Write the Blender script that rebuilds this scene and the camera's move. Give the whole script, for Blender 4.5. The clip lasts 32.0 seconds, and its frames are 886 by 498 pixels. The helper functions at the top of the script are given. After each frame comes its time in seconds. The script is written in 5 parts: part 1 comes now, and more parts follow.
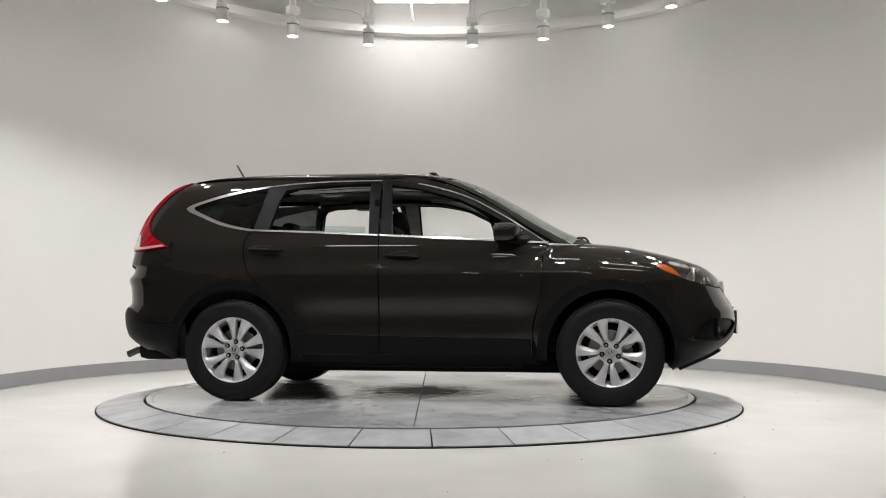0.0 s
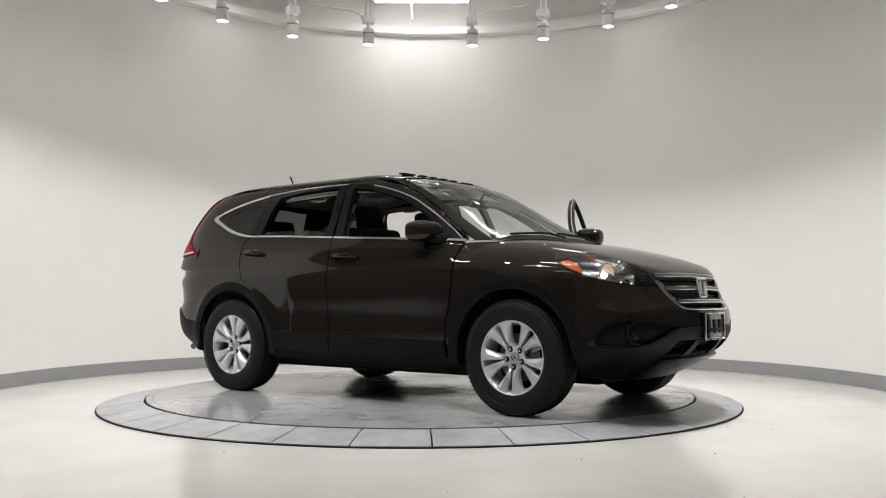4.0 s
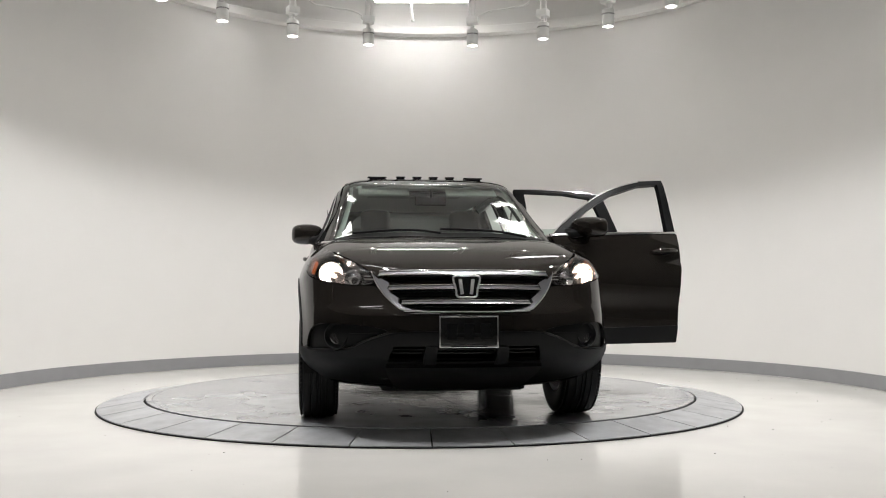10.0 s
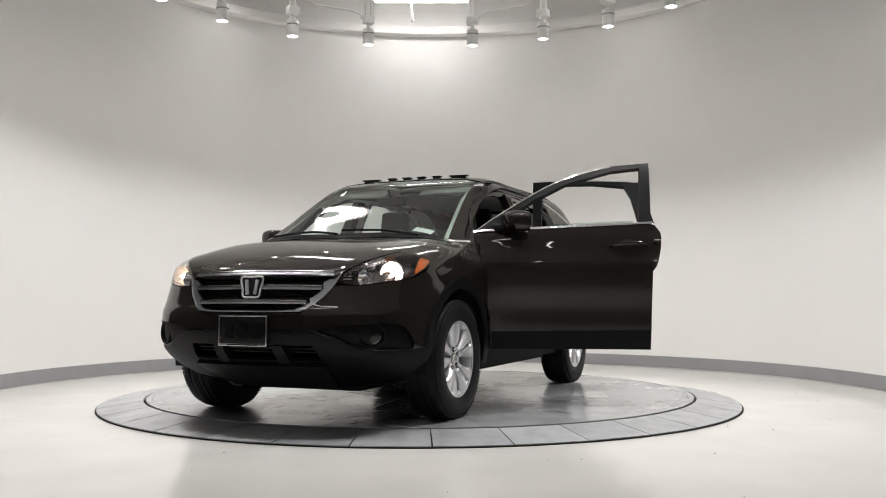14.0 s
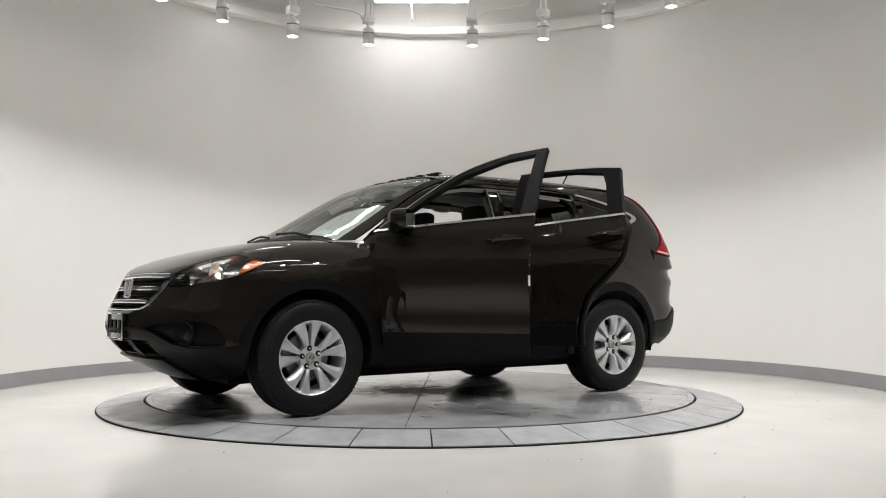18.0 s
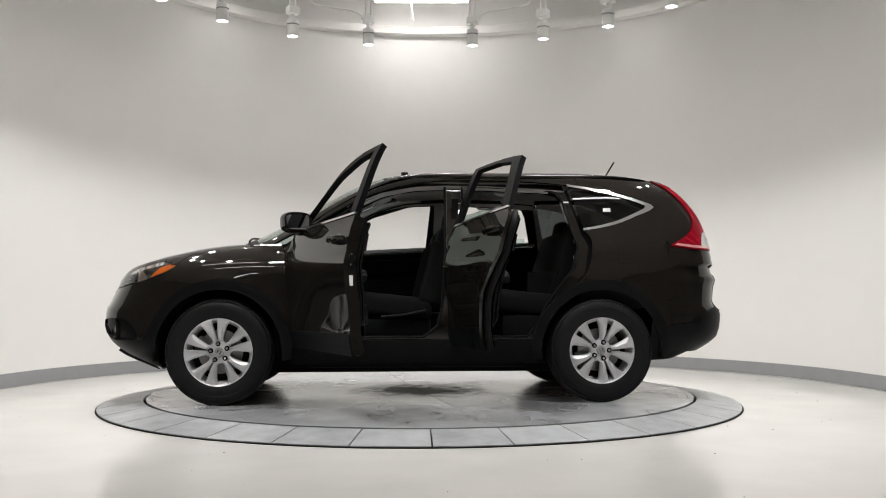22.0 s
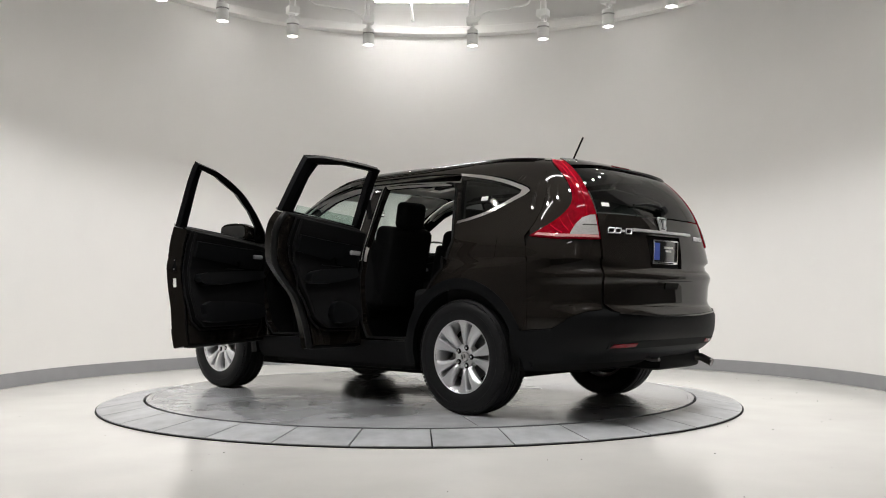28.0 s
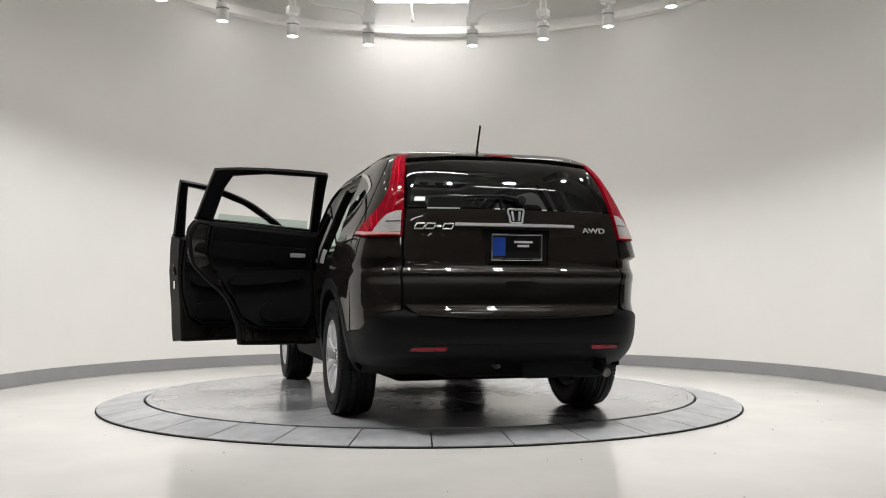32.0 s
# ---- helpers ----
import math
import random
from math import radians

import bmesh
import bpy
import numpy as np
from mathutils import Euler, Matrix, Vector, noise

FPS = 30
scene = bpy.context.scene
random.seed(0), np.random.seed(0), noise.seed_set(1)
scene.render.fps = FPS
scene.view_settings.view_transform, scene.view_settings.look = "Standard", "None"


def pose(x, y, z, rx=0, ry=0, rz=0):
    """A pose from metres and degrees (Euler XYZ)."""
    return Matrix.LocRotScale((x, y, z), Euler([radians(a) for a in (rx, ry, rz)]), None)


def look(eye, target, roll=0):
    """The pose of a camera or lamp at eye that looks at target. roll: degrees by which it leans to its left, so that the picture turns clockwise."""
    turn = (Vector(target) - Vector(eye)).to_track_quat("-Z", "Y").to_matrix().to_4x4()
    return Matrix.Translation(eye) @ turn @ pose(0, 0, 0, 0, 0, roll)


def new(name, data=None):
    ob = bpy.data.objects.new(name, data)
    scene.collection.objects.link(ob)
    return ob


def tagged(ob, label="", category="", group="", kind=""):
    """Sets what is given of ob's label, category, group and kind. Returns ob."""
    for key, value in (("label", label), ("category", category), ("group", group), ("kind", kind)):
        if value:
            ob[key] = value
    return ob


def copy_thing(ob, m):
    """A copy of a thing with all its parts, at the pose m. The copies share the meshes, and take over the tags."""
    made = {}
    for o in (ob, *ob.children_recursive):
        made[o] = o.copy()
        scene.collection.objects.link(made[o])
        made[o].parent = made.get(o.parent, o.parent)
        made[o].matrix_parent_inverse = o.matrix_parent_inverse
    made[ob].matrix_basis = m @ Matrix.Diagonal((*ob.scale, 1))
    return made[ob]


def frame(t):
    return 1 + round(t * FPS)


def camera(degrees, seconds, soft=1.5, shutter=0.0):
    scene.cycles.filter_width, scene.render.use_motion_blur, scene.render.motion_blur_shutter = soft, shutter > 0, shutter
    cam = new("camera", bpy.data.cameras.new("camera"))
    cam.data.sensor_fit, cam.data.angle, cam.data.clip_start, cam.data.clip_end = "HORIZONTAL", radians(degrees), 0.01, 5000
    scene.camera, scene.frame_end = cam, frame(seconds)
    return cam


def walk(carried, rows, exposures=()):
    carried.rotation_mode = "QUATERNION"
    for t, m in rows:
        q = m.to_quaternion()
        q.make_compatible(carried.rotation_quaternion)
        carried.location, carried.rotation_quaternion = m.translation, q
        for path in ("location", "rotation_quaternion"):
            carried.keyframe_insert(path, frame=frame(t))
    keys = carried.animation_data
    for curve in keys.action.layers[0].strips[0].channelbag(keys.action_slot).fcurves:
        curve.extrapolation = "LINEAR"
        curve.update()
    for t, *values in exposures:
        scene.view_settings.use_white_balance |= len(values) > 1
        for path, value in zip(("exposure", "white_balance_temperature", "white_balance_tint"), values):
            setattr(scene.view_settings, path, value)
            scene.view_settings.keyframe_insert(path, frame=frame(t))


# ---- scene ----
cam = camera(51.546, 32.0, soft=1.0)
EYE = (0.1655, -7.1955, 0.7893)
SIGHT = look(EYE, (0.1655, -7.1955 + math.cos(radians(2.9865)), 0.7893 + math.sin(radians(2.9865))), -0.03)
walk(cam, [(0, SIGHT), (32, SIGHT)], exposures=[(0, 0.0), (32, 0.0)])

# ---- world and lights ----
world = bpy.data.worlds.new("hall_world")
world.use_nodes = True
world.node_tree.nodes["Background"].inputs[0].default_value = (0.05, 0.05, 0.05, 1)
world.node_tree.nodes["Background"].inputs[1].default_value = 0.3
scene.world = world

WALL_C, WALL_R, WALL_H = (0.109, 0.314), 3.75, 4.62
LAMP_R, LAMP_Z = 2.6, 3.49
LAMP_ANGLES = [28.1, 45.6, 62.1, 79.3, 104.1, 122.4, 140.1, 157.1, 174.5, 192, 209, 226, 243, 260, 286, 303, 320, 337, 354, 11]
SPOT_WATTS, STRIP_GLOW, FRONT_GLOW, HALL_GLOW = 96.0, 56.0, 60.0, 20.0
for k, a in enumerate(LAMP_ANGLES):
    data = bpy.data.lights.new("spot_beam", "SPOT")
    data.energy, data.spot_size, data.spot_blend = SPOT_WATTS, radians(98), 0.6
    data.color, data.shadow_soft_size = (1.0, 0.985, 0.98), 0.05
    beam = new("spot_beam", data)
    beam.matrix_world = pose(LAMP_R * math.cos(radians(a)), LAMP_R * math.sin(radians(a)), LAMP_Z - 0.012)


# ---- materials ----
def material(name, colour, rough=0.5, metal=0.0, scale=20.0, vary=0.15, bump=0.0, coat=0.0, rough_vary=0.1, **more):
    m = bpy.data.materials.new(name)
    m.use_nodes = True
    nt = m.node_tree
    b = nt.nodes["Principled BSDF"]
    tc = nt.nodes.new("ShaderNodeTexCoord")
    fine, broad = nt.nodes.new("ShaderNodeTexNoise"), nt.nodes.new("ShaderNodeTexNoise")
    fine.inputs["Scale"].default_value, broad.inputs["Scale"].default_value = scale, scale * 0.13
    fine.inputs["Detail"].default_value = 6
    broad.inputs["Detail"].default_value = 4
    for n in (fine, broad):
        nt.links.new(tc.outputs["Object"], n.inputs["Vector"])
    mix = nt.nodes.new("ShaderNodeMath")
    mix.operation = "ADD"
    nt.links.new(fine.outputs["Fac"], mix.inputs[0])
    nt.links.new(broad.outputs["Fac"], mix.inputs[1])
    half = nt.nodes.new("ShaderNodeMapRange")
    half.inputs["From Min"].default_value, half.inputs["From Max"].default_value = 0.6, 1.4
    nt.links.new(mix.outputs[0], half.inputs["Value"])
    ramp = nt.nodes.new("ShaderNodeMix")
    ramp.data_type = "RGBA"
    ramp.inputs["A"].default_value = (*[c * (1 - vary) for c in colour], 1)
    ramp.inputs["B"].default_value = (*[min(1, c * (1 + vary)) for c in colour], 1)
    nt.links.new(half.outputs[0], ramp.inputs["Factor"])
    nt.links.new(ramp.outputs["Result"], b.inputs["Base Color"])
    rr = nt.nodes.new("ShaderNodeMapRange")
    rr.inputs["To Min"].default_value, rr.inputs["To Max"].default_value = rough * (1 - rough_vary), min(1, rough * (1 + rough_vary))
    nt.links.new(broad.outputs["Fac"], rr.inputs["Value"])
    nt.links.new(rr.outputs[0], b.inputs["Roughness"])
    b.inputs["Metallic"].default_value = metal
    b.inputs["Coat Weight"].default_value = coat
    b.inputs["Coat Roughness"].default_value = 0.015
    if bump:
        bn = nt.nodes.new("ShaderNodeBump")
        bn.inputs["Strength"].default_value, bn.inputs["Distance"].default_value = bump, 0.004
        nt.links.new(fine.outputs["Fac"], bn.inputs["Height"])
        nt.links.new(bn.outputs[0], b.inputs["Normal"])
    for key, value in more.items():
        b.inputs[key.replace("_", " ")].default_value = value
    return m


def glow(name, colour, strength):
    m = bpy.data.materials.new(name)
    m.use_nodes = True
    b = m.node_tree.nodes["Principled BSDF"]
    b.inputs["Base Color"].default_value = (*colour, 1)
    b.inputs["Emission Color"].default_value, b.inputs["Emission Strength"].default_value = (*colour, 1), strength
    return m


def glass(name, colour, rough=0.0, alpha=0.0):
    """Thin automotive glass: a tinted clear film under a gloss."""
    m = bpy.data.materials.new(name)
    m.use_nodes = True
    nt = m.node_tree
    out = nt.nodes["Material Output"]
    nt.nodes.remove(nt.nodes["Principled BSDF"])
    clear, gloss, lw, pw, fr, mx = (nt.nodes.new(k) for k in ("ShaderNodeBsdfTransparent", "ShaderNodeBsdfGlossy", "ShaderNodeLayerWeight", "ShaderNodeMath", "ShaderNodeMath", "ShaderNodeMixShader"))
    clear.inputs["Color"].default_value = (*colour, 1)
    gloss.inputs["Roughness"].default_value = rough
    lw.inputs["Blend"].default_value = 0.5
    pw.operation, fr.operation = "POWER", "MULTIPLY_ADD"
    pw.inputs[1].default_value, fr.inputs[1].default_value, fr.inputs[2].default_value = 4.5, 0.9, 0.06
    nt.links.new(lw.outputs["Facing"], pw.inputs[0])
    nt.links.new(pw.outputs[0], fr.inputs[0])
    nt.links.new(fr.outputs[0], mx.inputs[0])
    nt.links.new(clear.outputs[0], mx.inputs[1])
    nt.links.new(gloss.outputs[0], mx.inputs[2])
    nt.links.new(mx.outputs[0], out.inputs["Surface"])
    return m


M_WALL = material("white_wall_paint", (0.78, 0.77, 0.75), 0.55, 0, 3.0, 0.015, 0.05)
M_BASE = material("grey_vinyl_base", (0.27, 0.27, 0.28), 0.5, 0, 8, 0.06)
M_CEIL = material("ceiling_paint", (0.74, 0.73, 0.71), 0.8, 0, 5, 0.03)
M_HALL = material("hall_wall_grey", (0.34, 0.34, 0.335), 0.7, 0, 2, 0.2)
M_FLOOR = material("polished_concrete", (0.66, 0.645, 0.61), 0.14, 0, 2.2, 0.07, 0.0, rough_vary=0.45)
M_PLATE = material("steel_turntable", (0.38, 0.386, 0.397), 0.18, 0.22, 5, 0.3, 0.0, rough_vary=0.7)
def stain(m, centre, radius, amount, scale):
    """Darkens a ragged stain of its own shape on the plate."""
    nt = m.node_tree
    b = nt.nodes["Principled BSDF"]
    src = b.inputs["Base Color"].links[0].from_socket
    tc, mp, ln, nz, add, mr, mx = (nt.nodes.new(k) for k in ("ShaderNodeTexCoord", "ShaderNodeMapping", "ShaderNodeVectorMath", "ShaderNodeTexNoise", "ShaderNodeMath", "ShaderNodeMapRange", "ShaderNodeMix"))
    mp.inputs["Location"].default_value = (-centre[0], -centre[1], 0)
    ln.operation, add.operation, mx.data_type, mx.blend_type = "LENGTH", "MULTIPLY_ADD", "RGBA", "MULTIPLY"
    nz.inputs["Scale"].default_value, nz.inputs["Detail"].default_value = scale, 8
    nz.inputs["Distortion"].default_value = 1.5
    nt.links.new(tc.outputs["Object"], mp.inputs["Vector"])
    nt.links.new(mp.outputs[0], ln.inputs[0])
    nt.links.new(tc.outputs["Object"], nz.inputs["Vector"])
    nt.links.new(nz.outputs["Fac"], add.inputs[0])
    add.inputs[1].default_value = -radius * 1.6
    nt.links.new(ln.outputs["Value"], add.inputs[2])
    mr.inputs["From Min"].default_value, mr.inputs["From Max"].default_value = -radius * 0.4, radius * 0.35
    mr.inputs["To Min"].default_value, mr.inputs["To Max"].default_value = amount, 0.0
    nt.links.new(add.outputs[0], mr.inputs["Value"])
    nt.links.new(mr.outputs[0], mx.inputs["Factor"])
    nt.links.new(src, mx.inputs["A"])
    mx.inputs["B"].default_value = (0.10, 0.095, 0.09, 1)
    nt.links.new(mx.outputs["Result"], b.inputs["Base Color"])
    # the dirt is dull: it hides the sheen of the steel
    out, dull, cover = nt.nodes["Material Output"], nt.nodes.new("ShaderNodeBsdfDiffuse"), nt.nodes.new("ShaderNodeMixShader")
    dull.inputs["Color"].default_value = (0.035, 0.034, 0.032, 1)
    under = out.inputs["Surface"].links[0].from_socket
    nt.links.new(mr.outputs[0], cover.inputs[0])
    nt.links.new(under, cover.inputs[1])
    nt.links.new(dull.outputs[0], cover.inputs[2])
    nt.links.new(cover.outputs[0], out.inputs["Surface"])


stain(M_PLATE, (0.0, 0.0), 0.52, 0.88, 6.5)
stain(M_PLATE, (0.9, 0.8), 0.35, 0.35, 4.0)
stain(M_PLATE, (-0.7, 1.1), 0.3, 0.3, 6.0)
M_SEG = material("ramp_steel", (0.40, 0.408, 0.418), 0.34, 0.2, 9, 0.34, 0.1, rough_vary=0.3)
M_GAP = material("dark_gap_and_rubber", (0.010, 0.010, 0.010), 0.7, Specular_IOR_Level=0.1)
M_LAMPW = material("white_lamp_enamel", (0.82, 0.82, 0.80), 0.35, 0, 30, 0.02)
M_GLOW = glow("lamp_lens", (1.0, 0.95, 0.88), 5.0)
M_CORE = glow("lamp_core", (1.0, 0.95, 0.88), 110.0)
M_PANEL = glow("panel_diffuser", (1.0, 0.98, 0.965), 10.0)
M_STRIP = glow("strip_diffuser", (1.0, 0.98, 0.965), STRIP_GLOW)
M_STRIP_FRONT = glow("front_strip_diffuser", (1.0, 0.98, 0.965), FRONT_GLOW)
M_STRIP_HALL = glow("hall_strip_diffuser", (1.0, 0.98, 0.965), HALL_GLOW)
M_PAINT = material("dark_brown_metallic_paint", (0.0118, 0.0098, 0.0081), 0.36, 0.12, 900, 0.4, 0.0, coat=0.9, Specular_IOR_Level=0.0)
M_BLACK = material("black_plastic", (0.0041, 0.0044, 0.0049), 0.48, 0, 400, 0.2, 0.08, Specular_IOR_Level=0.12)
M_FRAME = material("satin_black_frame", (0.0060, 0.0060, 0.0066), 0.42, 0, 200, 0.15, 0.03, Specular_IOR_Level=0.1)
M_BOWL = material("lamp_bowl", (0.62, 0.54, 0.47), 0.30, 1.0, 40, 0.05)
M_SATIN = material("satin_chrome", (0.19, 0.19, 0.20), 0.40, 1.0, 60, 0.05)
M_PIANO = material("gloss_black", (0.008, 0.008, 0.008), 0.12, 0, 50, 0.1, coat=0.6)
M_TYRE = material("tyre_rubber", (0.0095, 0.0095, 0.0100), 0.55, 0, 120, 0.3, 0.2, Specular_IOR_Level=0.18)
M_ALLOY = material("silver_alloy", (0.64, 0.64, 0.65), 0.33, 0.6, 60, 0.04)
M_CHROME = material("chrome", (0.86, 0.86, 0.87), 0.12, 1.0, 40, 0.02)
M_TRIM = material("dark_trim_fabric", (0.0068, 0.0068, 0.0072), 0.9, 0, 300, 0.3, 0.2, Specular_IOR_Level=0.1)
M_GREY = material("light_grey_headliner", (0.60, 0.585, 0.555), 0.9, 0, 200, 0.08, 0.1)
M_RED = material("red_lens", (0.19, 0.0015, 0.008), 0.3, 0, 230, 0.45, 0.7, coat=0.6, Specular_IOR_Level=0.0)
M_CLEARW = material("clear_lens_white", (0.46, 0.45, 0.44), 0.1, 0.3, 90, 0.2, coat=1.0)
M_AMBER = material("amber_lens", (0.42, 0.085, 0.008), 0.1, 0, 60, 0.1, coat=1.0)
M_MIRROR = material("mirror_silver", (0.85, 0.86, 0.86), 0.02, 1.0, 30, 0.01)
M_UNDER = material("underbody_black", (0.0065, 0.0065, 0.0068), 0.7, 0, 50, 0.3, 0.2, Specular_IOR_Level=0.12)
M_SEAL = material("rubber_seal", (0.007, 0.007, 0.0073), 0.5, 0, 80, 0.2, Specular_IOR_Level=0.12)
M_SKID = material("skid_plastic", (0.006, 0.006, 0.0064), 0.34, 0, 120, 0.3, 0.03, Specular_IOR_Level=0.22)
M_PIPE = material("dark_exhaust_steel", (0.10, 0.095, 0.09), 0.35, 0.9, 40, 0.3)
M_ROTOR = material("brake_steel", (0.3, 0.29, 0.28), 0.4, 0.9, 60, 0.1)
M_RED2 = material("bright_red_lens", (0.44, 0.005, 0.020), 0.25, 0, 260, 0.4, 0.6, coat=0.6, Specular_IOR_Level=0.0)
M_PINK = material("pink_clear_lens", (0.60, 0.30, 0.29), 0.1, 0.1, 90, 0.2, coat=1.0)
M_PAPER = material("white_paper", (0.8, 0.8, 0.78), 0.6, 0, 30, 0.02)
M_BLUE = material("blue_print", (0.02, 0.07, 0.42), 0.3, 0, 30, 0.05)
M_HLBACK = material("headlight_inner", (0.17, 0.17, 0.175), 0.2, 0.9, 60, 0.2)
M_BULB = glow("lit_bulb", (1.0, 0.80, 0.66), 120.0)
G_SHIELD = glass("windscreen_glass", (0.70, 0.80, 0.76))
G_SIDE = glass("side_glass", (0.62, 0.72, 0.68))
G_DARK = glass("privacy_glass", (0.09, 0.10, 0.10))
G_LAMP = glass("lamp_cover_glass", (0.94, 0.94, 0.94))


# ---- mesh helpers ----
def link(name, bm, mat, parent=None, label="", smooth=True):
    me = bpy.data.meshes.new(name)
    bm.normal_update()
    bm.to_mesh(me)
    bm.free()
    mats = mat if isinstance(mat, (list, tuple)) else [mat]
    for m in mats:
        me.materials.append(m)
    if smooth:
        me.polygons.foreach_set("use_smooth", [True] * len(me.polygons))
        me.set_sharp_from_angle(angle=radians(34))
    if "hull_normal" in me.attributes:
        vn = np.zeros(len(me.vertices) * 3)
        me.attributes["hull_normal"].data.foreach_get("vector", vn)
        vi = np.zeros(len(me.loops), int)
        me.loops.foreach_get("vertex_index", vi)
        fl = np.zeros(len(me.polygons), int)
        me.attributes["turned_edge"].data.foreach_get("value", fl)
        tot = np.zeros(len(me.polygons), int)
        me.polygons.foreach_get("loop_total", tot)
        ln = vn.reshape(-1, 3)[vi] * (1 - np.repeat(fl, tot))[:, None]
        me.normals_split_custom_set([tuple(v) for v in ln])
    ob = new(name, me)
    if parent is not None:
        ob.parent = parent
    if label:
        tagged(ob, label)
    return ob


part = link


def empty(name, m=None):
    ob = new(name)
    ob.empty_display_size = 0.2
    if m is not None:
        ob.matrix_basis = m
    return ob


def mesh_of(verts, faces):
    bm = bmesh.new()
    vs = [bm.verts.new(v) for v in verts]
    for f in faces:
        try:
            bm.faces.new([vs[i] for i in f])
        except ValueError:
            pass
    return bm


def box(size, at=(0, 0, 0), bevel=0.0, m=None, into=None, seg=2):
    bm = bmesh.new()
    bmesh.ops.create_cube(bm, size=1.0)
    bmesh.ops.scale(bm, vec=size, verts=bm.verts)
    if bevel:
        bmesh.ops.bevel(bm, geom=bm.edges[:], offset=bevel, segments=seg, profile=0.6, affect="EDGES")
    bmesh.ops.transform(bm, matrix=Matrix.Translation(at) @ (m or Matrix()), verts=bm.verts)
    return join(into, bm)


def join(into, bm):
    if into is None:
        return bm
    me = bpy.data.meshes.new("tmp")
    bm.to_mesh(me)
    bm.free()
    into.from_mesh(me)
    bpy.data.meshes.remove(me)
    return into


def lathe(profile, n=48, a0=0.0, a1=360.0, m=None, into=None, close=True):
    """Revolve (r, z) points about z."""
    full = abs(a1 - a0) >= 360
    cols = n if full else n + 1
    verts, faces, k = [], [], len(profile)
    for i in range(cols):
        a = radians(a0 + (a1 - a0) * i / n)
        verts += [(r * math.cos(a), r * math.sin(a), z) for r, z in profile]
    for i in range(n):
        j = (i + 1) % cols
        for q in range(k if close else k - 1):
            w = (q + 1) % k
            faces.append((i * k + q, j * k + q, j * k + w, i * k + w))
    if close and not full:
        faces += [tuple(range(k))[::-1], tuple((cols - 1) * k + q for q in range(k))]
    bm = mesh_of(verts, faces)
    bmesh.ops.remove_doubles(bm, verts=bm.verts, dist=1e-5)
    bmesh.ops.recalc_face_normals(bm, faces=bm.faces)
    if m is not None:
        bmesh.ops.transform(bm, matrix=m, verts=bm.verts)
    return join(into, bm)


def tube(points, r, n=10, into=None, close=False):
    """A round bar along points."""
    pts = [Vector(q) for q in points]
    verts, faces = [], []
    up = None
    for i, q in enumerate(pts):
        d = (pts[(i + 1) % len(pts)] - pts[i - 1]) if close else (pts[min(i + 1, len(pts) - 1)] - pts[max(i - 1, 0)])
        d.normalize()
        up = d.orthogonal().normalized() if up is None else (up - d * up.dot(d)).normalized()
        side = d.cross(up)
        rr = r(i / (len(pts) - 1)) if callable(r) else r
        verts += [tuple(q + rr * (math.cos(2 * math.pi * k / n) * up + math.sin(2 * math.pi * k / n) * side)) for k in range(n)]
    m = len(pts)
    for i in range(m if close else m - 1):
        j = (i + 1) % m
        for k in range(n):
            w = (k + 1) % n
            faces.append((i * n + k, i * n + w, j * n + w, j * n + k))
    if not close:
        faces += [tuple(range(n))[::-1], tuple((m - 1) * n + k for k in range(n))]
    bm = mesh_of(verts, faces)
    bmesh.ops.recalc_face_normals(bm, faces=bm.faces)
    return join(into, bm)


def spline(points, n=8, closed=False):
    """Catmull-Rom through points of any dimension."""
    p = [np.array(q, float) for q in points]
    out, m = [], len(p)
    for i in range(m if closed else m - 1):
        a, b, c, d = (p[(i + k) % m] if closed else p[min(max(i + k, 0), m - 1)] for k in (-1, 0, 1, 2))
        for k in range(n):
            t = k / n
            out.append(tuple(0.5 * (2 * b + (c - a) * t + (2 * a - 5 * b + 4 * c - d) * t * t + (3 * b - a - 3 * c + d) * t ** 3)))
    if not closed:
        out.append(tuple(p[-1]))
    return out


TABLE_R, RAMP_R, TABLE_Z = 2.046, 2.372, 0.0604


